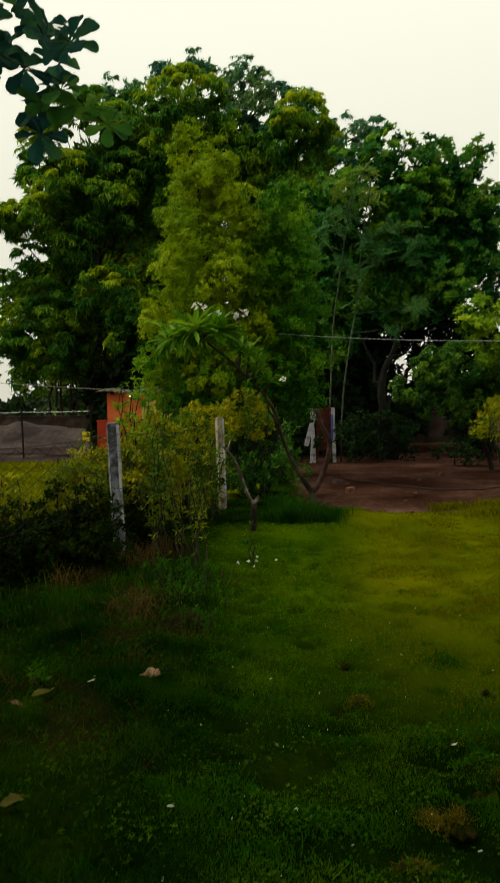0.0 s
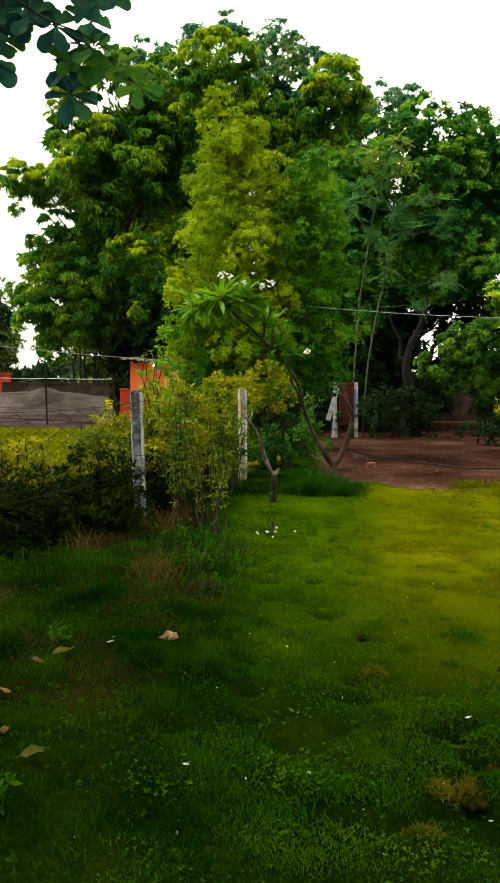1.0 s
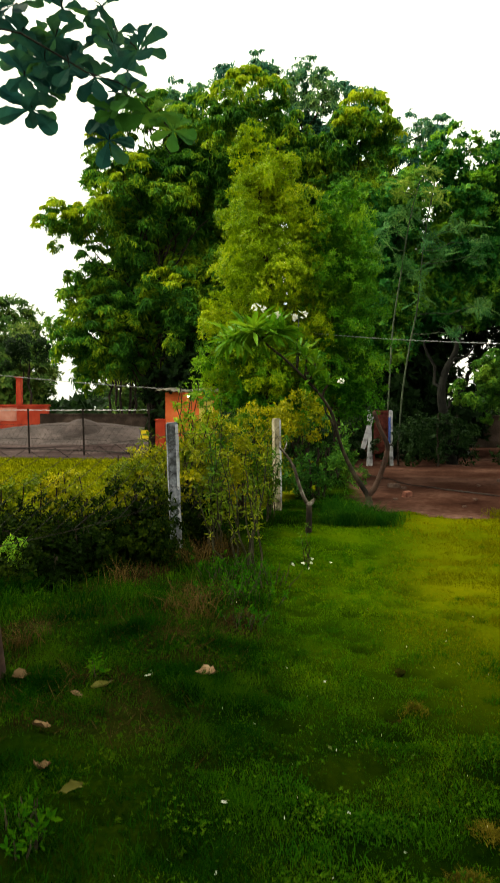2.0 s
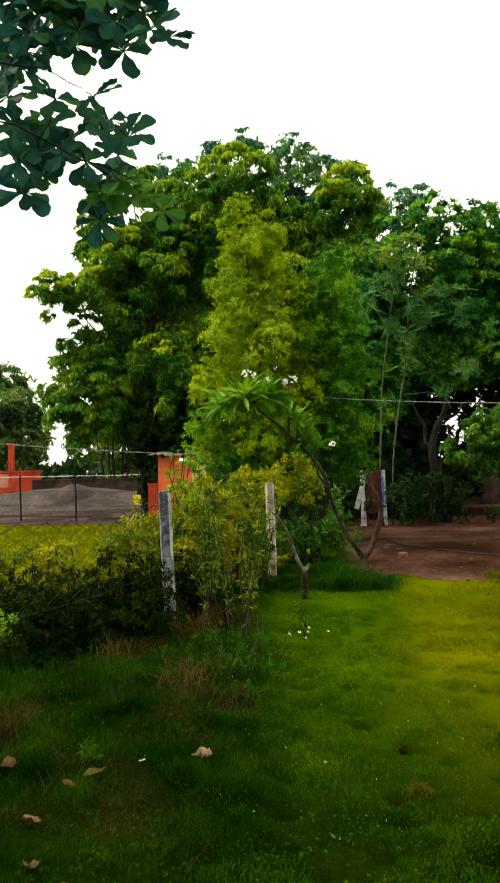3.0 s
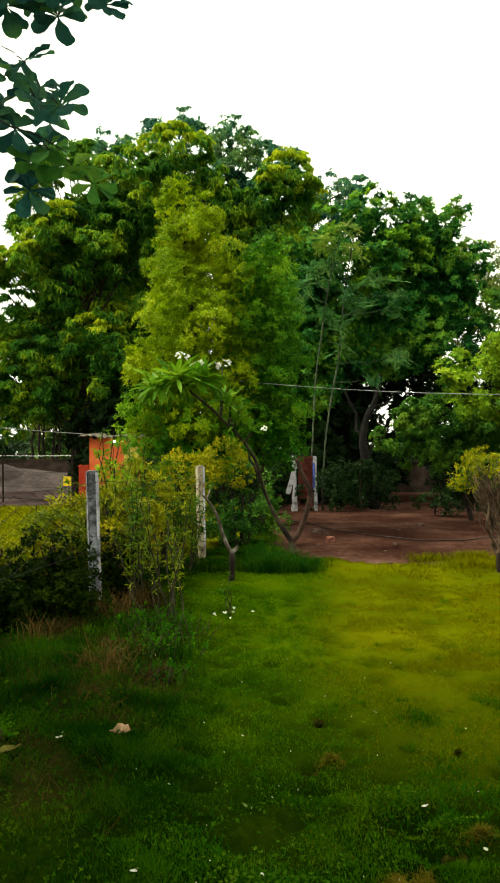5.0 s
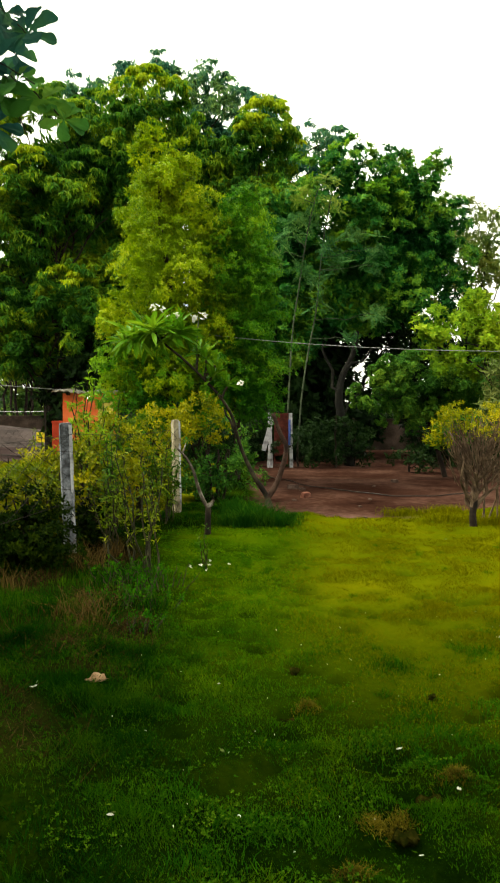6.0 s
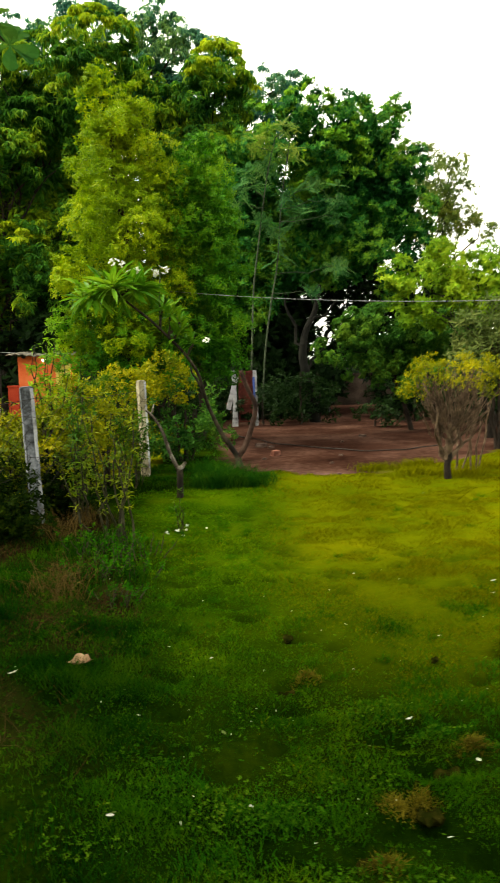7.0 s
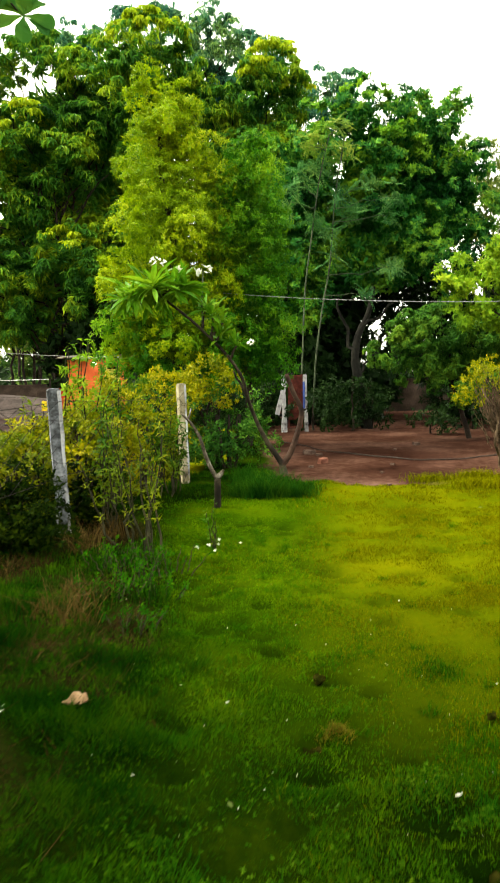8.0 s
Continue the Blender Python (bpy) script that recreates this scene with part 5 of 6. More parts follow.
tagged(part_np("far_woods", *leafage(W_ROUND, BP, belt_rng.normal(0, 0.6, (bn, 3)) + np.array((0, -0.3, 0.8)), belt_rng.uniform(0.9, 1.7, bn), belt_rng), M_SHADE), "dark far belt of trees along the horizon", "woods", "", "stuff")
back_wall = thing("old_boundary_wall", "old brown boundary wall beyond the trees", "wall")
part("body", box(bmesh.new(), 4.2, 14.0, 29.9, 30.1, -0.1, 1.25, 0.01), M_OLDWALL, back_wall)
part("coping", box(bmesh.new(), 4.2, 14.0, 29.86, 30.14, 1.25, 1.35, 0.01), M_OLDWALL, back_wall)

# ---- hedges and shrubs along the fence ----
tree("golden_hedge", "bushy golden-leaved hedge with a bright yellow top behind the fence", (-0.5, 12.6, 0), (-0.5, 12.6, 1.3), 0.04,
     [(-1.2, 12.6, 1.36, 0.42, 0.45, 0.26), (-0.65, 12.5, 1.50, 0.45, 0.45, 0.28), (-0.28, 12.4, 1.34, 0.26, 0.4, 0.2), (-0.95, 12.3, 1.24, 0.4, 0.3, 0.24)], W_SMALL, M_GOLD, 0.075, 150, 11, 0.16, 301, category="hedge", stems=4)
tree("green_hedge", "leafy green hedge below the golden growth", (-0.2, 12.1, 0), (-0.2, 12.1, 0.9), 0.04,
     [(-0.75, 12.1, 0.7, 0.45, 0.4, 0.5), (-0.1, 12.1, 0.85, 0.45, 0.4, 0.62), (0.35, 12.2, 0.6, 0.3, 0.35, 0.4), (-1.3, 12.3, 0.7, 0.4, 0.4, 0.6), (-0.45, 12.2, 0.33, 0.45, 0.35, 0.33), (0.1, 12.2, 0.3, 0.42, 0.35, 0.3), (-1.0, 12.3, 0.33, 0.45, 0.4, 0.33)], W_SMALL, M_BUSH, 0.08, 115, 9, 0.16, 302, category="hedge", stems=4)
for k, (bx, by, bz, m) in enumerate([(-1.85, 8.2, 1.15, M_GOLD), (-1.6, 8.9, 1.35, M_GOLD), (-1.35, 9.6, 1.40, M_WEED), (-1.9, 9.6, 1.45, M_GOLD), (-2.3, 8.7, 1.05, M_GOLD), (-1.25, 11.0, 1.35, M_GOLD), (-2.35, 7.6, 0.88, M_YELLOWGREEN), (-2.85, 7.3, 0.82, M_GOLD), (-3.4, 7.2, 0.74, M_YELLOWGREEN), (-4.0, 7.1, 0.72, M_YELLOWGREEN), (-2.3, 8.05, 0.98, M_GOLD)]):
    hedge = tree("yellow_hedge_bush", "clipped yellow-green hedge bush behind the wire fence", (bx, by, 0), (bx, by, bz * 0.8), 0.025,
         [(bx, by, bz * 0.72, 0.42, 0.42, bz * 0.28), (bx - 0.12, by + 0.15, bz * 0.42, 0.42, 0.4, bz * 0.35)], W_SMALL, m, 0.07, 190, 10, 0.13, 310 + k, category="hedge", group="hedge bushes behind the fence", stems=3)
    h_rng = np.random.default_rng(350 + k)
    for _ in range(4 if bz < 1 else 0):
        tx, ty = bx + h_rng.uniform(-0.4, 0.4), by + h_rng.uniform(-0.35, 0.2)
        top = (tx + h_rng.normal(0, 0.03), ty, bz * h_rng.uniform(0.98, 1.06))
        part_np("cut_twig", *tube(crooked((tx, ty, bz * 0.5), top, 4, 0.03, h_rng), [0.010, 0.009, 0.008, 0.007], 5), M_BARK, hedge)
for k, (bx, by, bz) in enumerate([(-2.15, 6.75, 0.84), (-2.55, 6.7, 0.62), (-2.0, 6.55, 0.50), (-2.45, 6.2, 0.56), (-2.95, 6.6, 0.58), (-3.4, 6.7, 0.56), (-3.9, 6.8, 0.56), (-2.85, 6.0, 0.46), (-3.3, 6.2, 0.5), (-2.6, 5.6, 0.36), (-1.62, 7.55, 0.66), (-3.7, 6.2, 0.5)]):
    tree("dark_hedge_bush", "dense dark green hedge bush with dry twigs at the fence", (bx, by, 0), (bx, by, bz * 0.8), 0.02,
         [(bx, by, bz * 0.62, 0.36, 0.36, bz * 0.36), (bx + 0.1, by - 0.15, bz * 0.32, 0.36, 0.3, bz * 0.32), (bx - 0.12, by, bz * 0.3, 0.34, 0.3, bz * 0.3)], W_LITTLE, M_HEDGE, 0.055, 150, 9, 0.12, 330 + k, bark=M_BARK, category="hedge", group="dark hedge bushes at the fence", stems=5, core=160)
tree("bright_sapling", "bright green leafy sapling in front of the dark hedge", (-3.0, 5.8, 0), (-3.0, 5.8, 0.36), 0.010,
     heads((-2.97, 5.75, 0.33, 0.06), (-3.05, 5.75, 0.25, 0.06), (-2.93, 5.72, 0.22, 0.05)), W_SMALL, M_YOUNGGREEN, 0.038, 240, 7, 0.04, 345, category="shrub")


def stemmy_weed(name, label, x, y, stems, height, spread, mat, leaf, templates, seed, category="weed", group="", step_len=0.10):
    """Upright thin stems with leaves set along them."""
    rng = np.random.default_rng(seed)
    root = thing(name, label, category, group)
    P, D, S = [], [], []
    for s in range(stems):
        a, r = rng.uniform(0, 6.283), rng.uniform(0, spread)
        bx, by = x + r * math.cos(a) * 0.6, y + r * math.sin(a) * 0.6
        h = height * rng.uniform(0.6, 1.05)
        tip = (bx + rng.normal(0, 0.10) * height + (bx - x) * 0.5, by + rng.normal(0, 0.08) * height, h)
        line = crooked((bx, by, float(gz(bx, by)) - 0.02), tip, 9, 0.02, rng)
        part_np("stem", *tube(line, np.linspace(0.010, 0.003, 9) * (0.6 + height * 0.5), 5), M_STEM, root)
        n = max(3, int(h / step_len))
        for t in np.linspace(0.4 if height > 1 else 0.25, 1.0, n):
            q = line[int(t * 8)] + rng.normal(0, 0.015, 3)
            P.append(q)
            D.append((rng.normal(0, 0.5), rng.normal(0, 0.5), 1.0))
            S.append(leaf * rng.uniform(0.7, 1.3))
    part_np("foliage", *leafage(templates, np.array(P), np.array(D), np.array(S), rng), mat, root)
    return root


stemmy_weed("tall_shrub", "thin-stemmed straggling shrub with narrow yellow-green leaves beside the post", -0.95, 6.45, 9, 1.30, 0.40, M_YELLOWGREEN, 0.064, W_LANCE, 401, "shrub", "", 0.085)
stemmy_weed("tall_shrub", "thin-stemmed straggling shrub with narrow yellow-green leaves beside the post", -1.35, 7.3, 8, 1.25, 0.35, M_WEED, 0.085, W_LANCE, 402, "shrub", "", 0.08)
stemmy_weed("tall_shrub", "tall yellowish sprigs rising out of the hedge", -1.95, 8.5, 11, 1.92, 0.34, M_LIGHT, 0.09, W_LANCE, 404, "shrub", "", 0.07)
stemmy_weed("tall_shrub", "tall yellowish sprigs rising out of the hedge", -1.6, 9.4, 7, 1.75, 0.35, M_WEED, 0.085, W_LANCE, 405, "shrub", "", 0.07)
stemmy_weed("tall_shrub", "tall yellowish sprigs rising out of the hedge", -2.32, 8.5, 8, 1.25, 0.28, M_YELLOWGREEN, 0.085, W_LANCE, 406, "shrub", "", 0.07)
stemmy_weed("tall_shrub", "leafy shrub of thin stems under the second post", -0.95, 9.2, 8, 1.1, 0.4, M_WEED, 0.10, W_LANCE, 403, "shrub", "", 0.08)
for k, (wx, wy, wh) in enumerate([(-0.95, 5.7, 0.40), (-0.7, 5.9, 0.36), (-0.75, 5.3, 0.30), (-1.05, 5.2, 0.34), (-0.95, 6.15, 0.34), (-1.2, 6.0, 0.45), (-0.85, 4.7, 0.22)]):
    stemmy_weed("leafy_weed", "low bright green leafy weed in the long grass", wx, wy, 14, wh * 0.5, 0.36, M_LUSH, 0.036, W_SMALL, 410 + k, "weed", "leafy weeds in the long grass", 0.05)
for k, (wx, wy, wh) in enumerate([(-1.52, 3.56, 0.16), (-1.37, 2.18, 0.20), (-1.30, 2.05, 0.15)]):
    stemmy_weed("leafy_weed", "low bright green weed with rounded leaves", wx, wy, 5, wh * 0.8, 0.10, M_LUSH, 0.040, W_SMALL, 430 + k, "weed", "leafy weeds in the long grass", 0.05)

# ---- frangipani ----
plum = thing("frangipani_tree", "leaning frangipani tree with forked bare limbs and white flowers", "tree")
LIMB = knotty([(0.66, 11.35, -0.05), (0.62, 11.4, 0.15), (0.40, 11.4, 0.50), (0.23, 11.4, 0.85), (0.10, 11.3, 1.22), (0.02, 11.2, 1.51), (-0.16, 11.1, 1.80), (-0.37, 11.0, 2.03), (-0.72, 10.9, 2.37), (-1.12, 10.8, 2.69), (-1.22, 10.8, 2.80)])
part_np("trunk", *tube(LIMB, np.interp(np.linspace(0, 1, len(LIMB)), [0, 0.1, 0.3, 1], [0.078, 0.046, 0.031, 0.016]), 9), M_PLUMBARK, plum, "leaning grey-brown main limb", True)
DEAD = knotty([(0.62, 11.4, 0.10), (0.76, 11.4, 0.30), (0.88, 11.4, 0.62), (0.95, 11.4, 0.97), (0.83, 11.4, 1.25), (0.72, 11.4, 1.55)])
part_np("limb", *tube(DEAD, np.linspace(0.050, 0.034, len(DEAD)), 8), M_REDWOOD, plum, "bare reddish dead limb", True)
TWIGS = [((-0.37, 11.0, 2.03), (-0.29, 11.0, 2.15)), ((-0.16, 11.1, 1.80), (-0.05, 11.0, 1.98)), ((-0.42, 11.0, 2.08), (-0.40, 11.0, 2.40)), ((-0.40, 11.0, 2.15), (-0.25, 11.0, 2.32)), ((-0.55, 11.0, 2.26), (-0.51, 11.0, 2.5)), ((0.10, 11.3, 1.22), (-0.10, 11.3, 1.62)), ((0.95, 11.4, 0.97), (1.03, 11.4, 1.0)), ((-1.12, 10.8, 2.69), (-1.45, 10.8, 2.78)), ((-1.12, 10.8, 2.69), (-0.95, 10.75, 2.85)), ((-1.12, 10.8, 2.69), (-1.2, 10.6, 2.85))]
p_rng = np.random.default_rng(5)
for a, b in TWIGS:
    part_np("branch", *tube(crooked(a, b, 5, 0.03, p_rng), np.linspace(0.024, 0.014, 5), 6), M_PLUMBARK, plum, "", True)
ROS = [(-1.20, 10.8, 2.74, 0.56), (-1.52, 10.8, 2.70, 0.54), (-0.90, 10.75, 2.76, 0.52), (-1.22, 10.55, 2.78, 0.54), (-1.68, 10.9, 2.66, 0.46), (-1.0, 11.0, 2.84, 0.48), (-1.38, 11.0, 2.84, 0.50), (-0.78, 10.8, 2.80, 0.42), (-0.51, 11.0, 2.50, 0.36), (-0.27, 11.0, 2.14, 0.34), (-0.05, 11.0, 1.98, 0.34), (-0.16, 11.1, 2.05, 0.30), (-0.40, 11.0, 2.40, 0.40), (-0.25, 11.0, 2.32, 0.32), (-0.30, 11.0, 2.06, 0.38)]
RP = np.array([r[:3] for r in ROS])
RD = np.array([(p_rng.normal(0, 0.25), p_rng.normal(0, 0.25), 1.0) for _ in ROS])
RS = np.array([r[3] * 0.84 for r in ROS])
part_np("crown", *leafage(W_PLUM, RP[:8], RD[:8], RS[:8], p_rng), M_PLUM, plum)
for k in range(8, len(ROS)):
    part_np("leaf_rosette", *leafage(W_PLUMUP, RP[k:k + 1], RD[k:k + 1], RS[k:k + 1], p_rng), M_PLUM, plum)


def blossom(x, y, z, size, rng, count):
    petal = blade_leaf(0.62, 0.12, 1, 0.6)
    flower = whorl(petal, 5, 1.15, 0.1, rng)
    P = np.array([(x, y, z)]) + rng.normal(0, 0.05, (count, 3)) * np.array((1.3, 1, 0.5))
    return leafage([flower], P, rng.normal(0, 0.5, (count, 3)) + np.array((0, -0.5, 0.8)), np.full(count, size), rng)


for bx, by, bz, c in ((-1.18, 10.65, 3.16, 7), (-0.84, 10.7, 3.06, 5), (-0.56, 10.9, 3.08, 6), (-0.48, 10.9, 3.13, 3), (0.17, 11.4, 2.03, 3)):
    part_np("blossom", *blossom(bx, by, bz, 0.066, p_rng, c), M_PETAL, plum, "white frangipani blossom")
part_np("flower_stalk", *tube([(-0.55, 11.0, 2.2), (-0.55, 11.0, 2.7), (-0.52, 10.92, 3.08)], [0.016, 0.013, 0.008], 6), M_PALEBARK, plum, "", True)

# ---- bare stub by the fence ----
snag = thing("bare_stub", "cut grey stub with one bare bent branch at the lawn's edge", "stump")
part_np("stub", *tube(knotty([(-0.345, 8.62, -0.08), (-0.34, 8.6, 0.14), (-0.335, 8.6, 0.34)]), np.linspace(0.046, 0.040, 11), 8), M_PLUMBARK, snag, "", True)
BR = knotty([(-0.335, 8.6, 0.33), (-0.40, 8.6, 0.44), (-0.47, 8.6, 0.62), (-0.53, 8.6, 0.82), (-0.62, 8.6, 0.98), (-0.73, 8.6, 1.10)])
part_np("branch", *tube(BR, np.linspace(0.030, 0.013, len(BR)), 8), M_DEADWOOD, snag, "pale bare branch", True)
part_np("prong", *tube([(-0.67, 8.6, 1.03), (-0.64, 8.6, 1.09), (-0.625, 8.6, 1.16)], [0.013, 0.011, 0.007], 6), M_DEADWOOD, snag, "", True)
part_np("spur", *tube([(-0.36, 8.6, 0.35), (-0.30, 8.6, 0.385), (-0.265, 8.59, 0.44)], [0.038, 0.030, 0.016], 7), M_DEADWOOD, snag, "", True)

# ---- clipped bush on the lawn ----
bush = thing("clipped_bush", "clipped bush with bare fanning twigs and a flat golden top", "bush")
b_rng = np.random.default_rng(8)
BX, BY = 3.36, 9.2
part_np("trunk", *tube(knotty([(BX, BY, -0.08), (BX - 0.02, BY, 0.18), (BX + 0.02, BY, 0.36)]), np.linspace(0.054, 0.040, 11), 9), M_BARK, bush, "", True)
for k in range(11):
    a = 6.283 * k / 11 + b_rng.normal(0, 0.2)
    rr = b_rng.uniform(0.2, 0.62)
    tip = (BX + 0.05 + rr * math.cos(a), BY + rr * 0.8 * math.sin(a), b_rng.uniform(1.05, 1.5))
    line = crooked((BX, BY, b_rng.uniform(0.15, 0.36)), tip, 7, 0.05, b_rng)
    part_np("limb", *tube(line, np.linspace(0.027, 0.009, 7), 6), M_TWIG, bush, "", True)
twigs = []
for k in range(240):
    a, rr = b_rng.uniform(0, 6.283), b_rng.uniform(0.1, 0.68)
    s = np.array((BX + 0.05 + rr * 0.5 * math.cos(a), BY + rr * 0.4 * math.sin(a), b_rng.uniform(0.55, 1.1)))
    e = s + np.array((math.cos(a) * 0.22, math.sin(a) * 0.2, b_rng.uniform(0.30, 0.62)))
    twigs.append(tube(crooked(s, e, 4, 0.06, b_rng), np.linspace(0.006, 0.002, 4), 4))
tagged(part_np("twig_work", *merged(twigs), M_TWIG, bush, "grey-brown bare twigs"), kind="stuff")
P, D = crown_points([(BX + 0.05, BY, 1.48, 0.62, 0.55, 0.20), (BX - 0.42, BY, 1.30, 0.30, 0.4, 0.15), (BX + 0.5, BY, 1.30, 0.3, 0.4, 0.16), (BX + 0.05, BY - 0.2, 1.42, 0.55, 0.4, 0.15)], 270, 10, 0.09, b_rng, dome=0.7, stray=0.3)
part_np("crown", *leafage(W_SMALL, P, D, 0.038 * b_rng.uniform(0.7, 1.3, len(P)), b_rng), M_GOLD, bush, "golden clipped leaf canopy")
stakes = thing("stake_bundle", "pale dry stakes standing behind the clipped bush", "stakes")
for k in range(6):
    sx = 3.66 + 0.09 * k
    part_np("stake", *tube(crooked((sx, 9.75 + 0.08 * (k % 3), -0.05), (sx + b_rng.normal(0.02, 0.08), 9.75, b_rng.uniform(0.6, 1.15)), 5, 0.03, b_rng), [0.014, 0.013, 0.012, 0.010, 0.008], 6), M_TWIG, stakes)

# ---- tropical almond over the camera's left ----
alm = thing("almond_tree", "tropical almond tree with large dark paddle leaves in rosettes", "tree")
a_rng = np.random.default_rng(9)
TR = knotty([(-2.13, 3.5, -0.1), (-2.24, 3.5, 0.8), (-2.5, 3.6, 1.8), (-2.7, 3.7, 2.9), (-2.95, 3.8, 4.2), (-3.1, 3.8, 5.8)])
part_np("trunk", *tube(TR, np.linspace(0.105, 0.06, len(TR)), 10), M_REDWOOD, alm, "brown slender trunk", True)
ROSETTES = [(-2.25, 5.12, 4.62), (-1.94, 5.18, 4.65), (-1.65, 5.12, 4.27), (-1.89, 5.29, 4.42), (-2.42, 5.18, 4.25), (-2.18, 5.07, 4.14), (-2.61, 5.18, 4.46), (-2.54, 5.07, 4.10), (-1.98, 5.07, 4.06), (-1.71, 5.07, 3.90), (-1.53, 5.07, 3.77), (-1.36, 5.01, 3.61),
            (-1.47, 5.18, 5.18), (-1.31, 5.18, 5.11), (-1.76, 5.18, 5.27), (-2.05, 5.12, 5.18), (-2.39, 5.18, 5.46), (-2.20, 5.29, 5.69), (-1.80, 5.29, 5.65), (-1.57, 5.40, 5.68), (-1.37, 5.29, 5.74), (-2.54, 5.29, 5.72), (-2.70, 5.18, 5.29), (-2.44, 5.07, 5.16), (-2.65, 5.07, 4.86), (-0.43, 5.18, 5.67), (-0.07, 5.12, 5.63), (-2.05, 5.40, 5.49), (-1.83, 5.07, 3.79)]
ROSETTES += [(x + a_rng.normal(-0.06, 0.10), y + a_rng.uniform(0.1, 0.5), z + a_rng.normal(0.05, 0.09)) for x, y, z in ROSETTES if x < -1.7 for _ in range(2 if z > 5.07 or x < -2.3 else 1)]
ROSETTES += [(a_rng.uniform(-2.75, -1.55), a_rng.uniform(5.1, 5.8), a_rng.uniform(5.4, 6.4)) for _ in range(42)]
TIERS = [((-2.95, 3.85, 4.3), (-1.55, 4.95, 3.9), 4.2), ((-2.9, 3.8, 4.6), (-2.0, 5.1, 4.75), 5.15), ((-3.0, 3.8, 5.2), (-1.75, 5.4, 5.65), 6.1), ((-3.1, 3.8, 6.0), (0.2, 5.2, 6.6), 9.0)]
for a, b, _ in TIERS:
    line = crooked(a, b, 9, 0.02, a_rng)
    part_np("bough", *tube(line, np.linspace(0.010, 0.004, 9), 7), M_BARK, alm, "", True)
P, D, S = [], [], []
for q in ROSETTES:
    q = np.array(q) + np.array((0, 0, 0.07))
    tier = next(t for t in TIERS if q[2] < t[2] + 0.001 or t[2] > 8)
    a, b = np.array(tier[0]), np.array(tier[1])
    k = np.clip(np.dot(q - a, b - a) / np.dot(b - a, b - a) - 0.12, 0.05, 0.95)
    back = a + (b - a) * k - q
    back *= min(1.0, 0.09 / (np.linalg.norm(back) + 1e-6))
    part_np("twig", *tube(crooked(q + back, q, 5, 0.03, a_rng), np.linspace(0.006, 0.004, 5), 5), M_BARK, alm, "", True)
    P.append(q)
    D.append((a_rng.normal(0.2, 0.4), a_rng.normal(-0.85, 0.3), 0.5))
    S.append(a_rng.uniform(0.22, 0.295))
near_count = len(P)
# assumed rest of the crown, back over the camera, out of view: shades the lawn
for k in range(470):
    a, r = a_rng.uniform(0, 6.283), 3.3 * math.sqrt(a_rng.uniform(0, 1))
    q = np.array((-2.6 + r * math.cos(a), 1.9 + r * math.sin(a), a_rng.uniform(4.2, 7.0)))
    if q[1] < 3.2 or q[0] < -3.1:
        P.append(q)
        D.append((a_rng.normal(0, 0.4), a_rng.normal(0, 0.4), 0.9))
        S.append(a_rng.uniform(0.28, 0.40))
for k in range(14):
    a = 6.283 * k / 14
    r = a_rng.uniform(1.6, 2.7)
    tip = (-2.6 + r * math.cos(a), 1.9 + r * math.sin(a), a_rng.uniform(4.6, 6.6))
    if tip[1] < 3.2 or tip[0] < -3.1:
        part_np("bough", *tube(crooked((-3.0, 3.8, a_rng.uniform(4.2, 5.6)), tip, 7, 0.03, a_rng), np.linspace(0.04, 0.012, 7), 6), M_BARK, alm, "", True)
P, D, S = np.array(P), np.array(D), np.array(S)
low = np.arange(len(P)) < near_count
# rosettes low at the bough's tip take the backlit leaf colour
young = low & (P[:, 2] < 4.06) & (P[:, 0] > -1.9)
low &= ~young
part_np("backlit_leaves", *leafage(W_PADDLE, P[young], D[young], S[young], a_rng), M_ALMONDBACKLIT, alm, "brighter green young leaves at the bough's tip")
part_np("crown", *merged([leafage(W_PADDLE, P[low], D[low], S[low], a_rng), leafage(W_ALMOND, P[near_count:], D[near_count:], S[near_count:], a_rng)]), M_ALMOND, alm)

# ---- cables ----


def cable(a, b, sag, r, label):
    a, b = np.array(a, float), np.array(b, float)
    t = np.linspace(0, 1, 30)[:, None]
    pts = a + (b - a) * t
    pts[:, 2] -= (4 * sag * t * (1 - t))[:, 0]
    return tagged(part_np("overhead_cable", *tube(pts, [r] * 30, 5), M_CABLE, None, "", True), label, "cable")


cable((-4.3, 22.0, 2.22), (-24.0, 22.0, 4.75), 0.35, 0.010, "pale service cable running to the orange hut")
cable((-0.6, 15.4, 3.33), (14.0, 7.6, 3.1), 0.55, 0.006, "pale overhead cable crossing before the trees")

# ---- small things on the soil ----
hose = knotty([(1.0, 16.6, 0), (1.35, 15.91, 0), (1.69, 14.96, 0), (2.14, 13.91, 0), (2.77, 13.02, 0), (3.56, 12.67, 0), (4.05, 12.82, 0), (4.9, 13.4, 0)])
hose[:, 2] = gz(hose[:, 0], hose[:, 1]) + 0.02
tagged(part_np("garden_hose", *tube(hose, [0.011] * len(hose), 7), M_HOSE, None, "", True), "thin black hose lying across the bare soil", "hose")


def lump(name, label, category, x, y, sx, sy, sz, mat, seed, group=""):
    bm = box(bmesh.new(), -sx / 2, sx / 2, -sy / 2, sy / 2, 0, sz, min(sx, sz) * 0.14)
    for v in bm.verts:
        v.co += noise.noise_vector(v.co * (3 / sx) + Vector((seed, 0, 0))) * sx * 0.07
    ob = part(name, bm, mat)
    ob.matrix_basis = pose(x, y, float(gz(x, y)) - sz * 0.12, 0, 0, seed * 47)
    return tagged(ob, label, category, group)


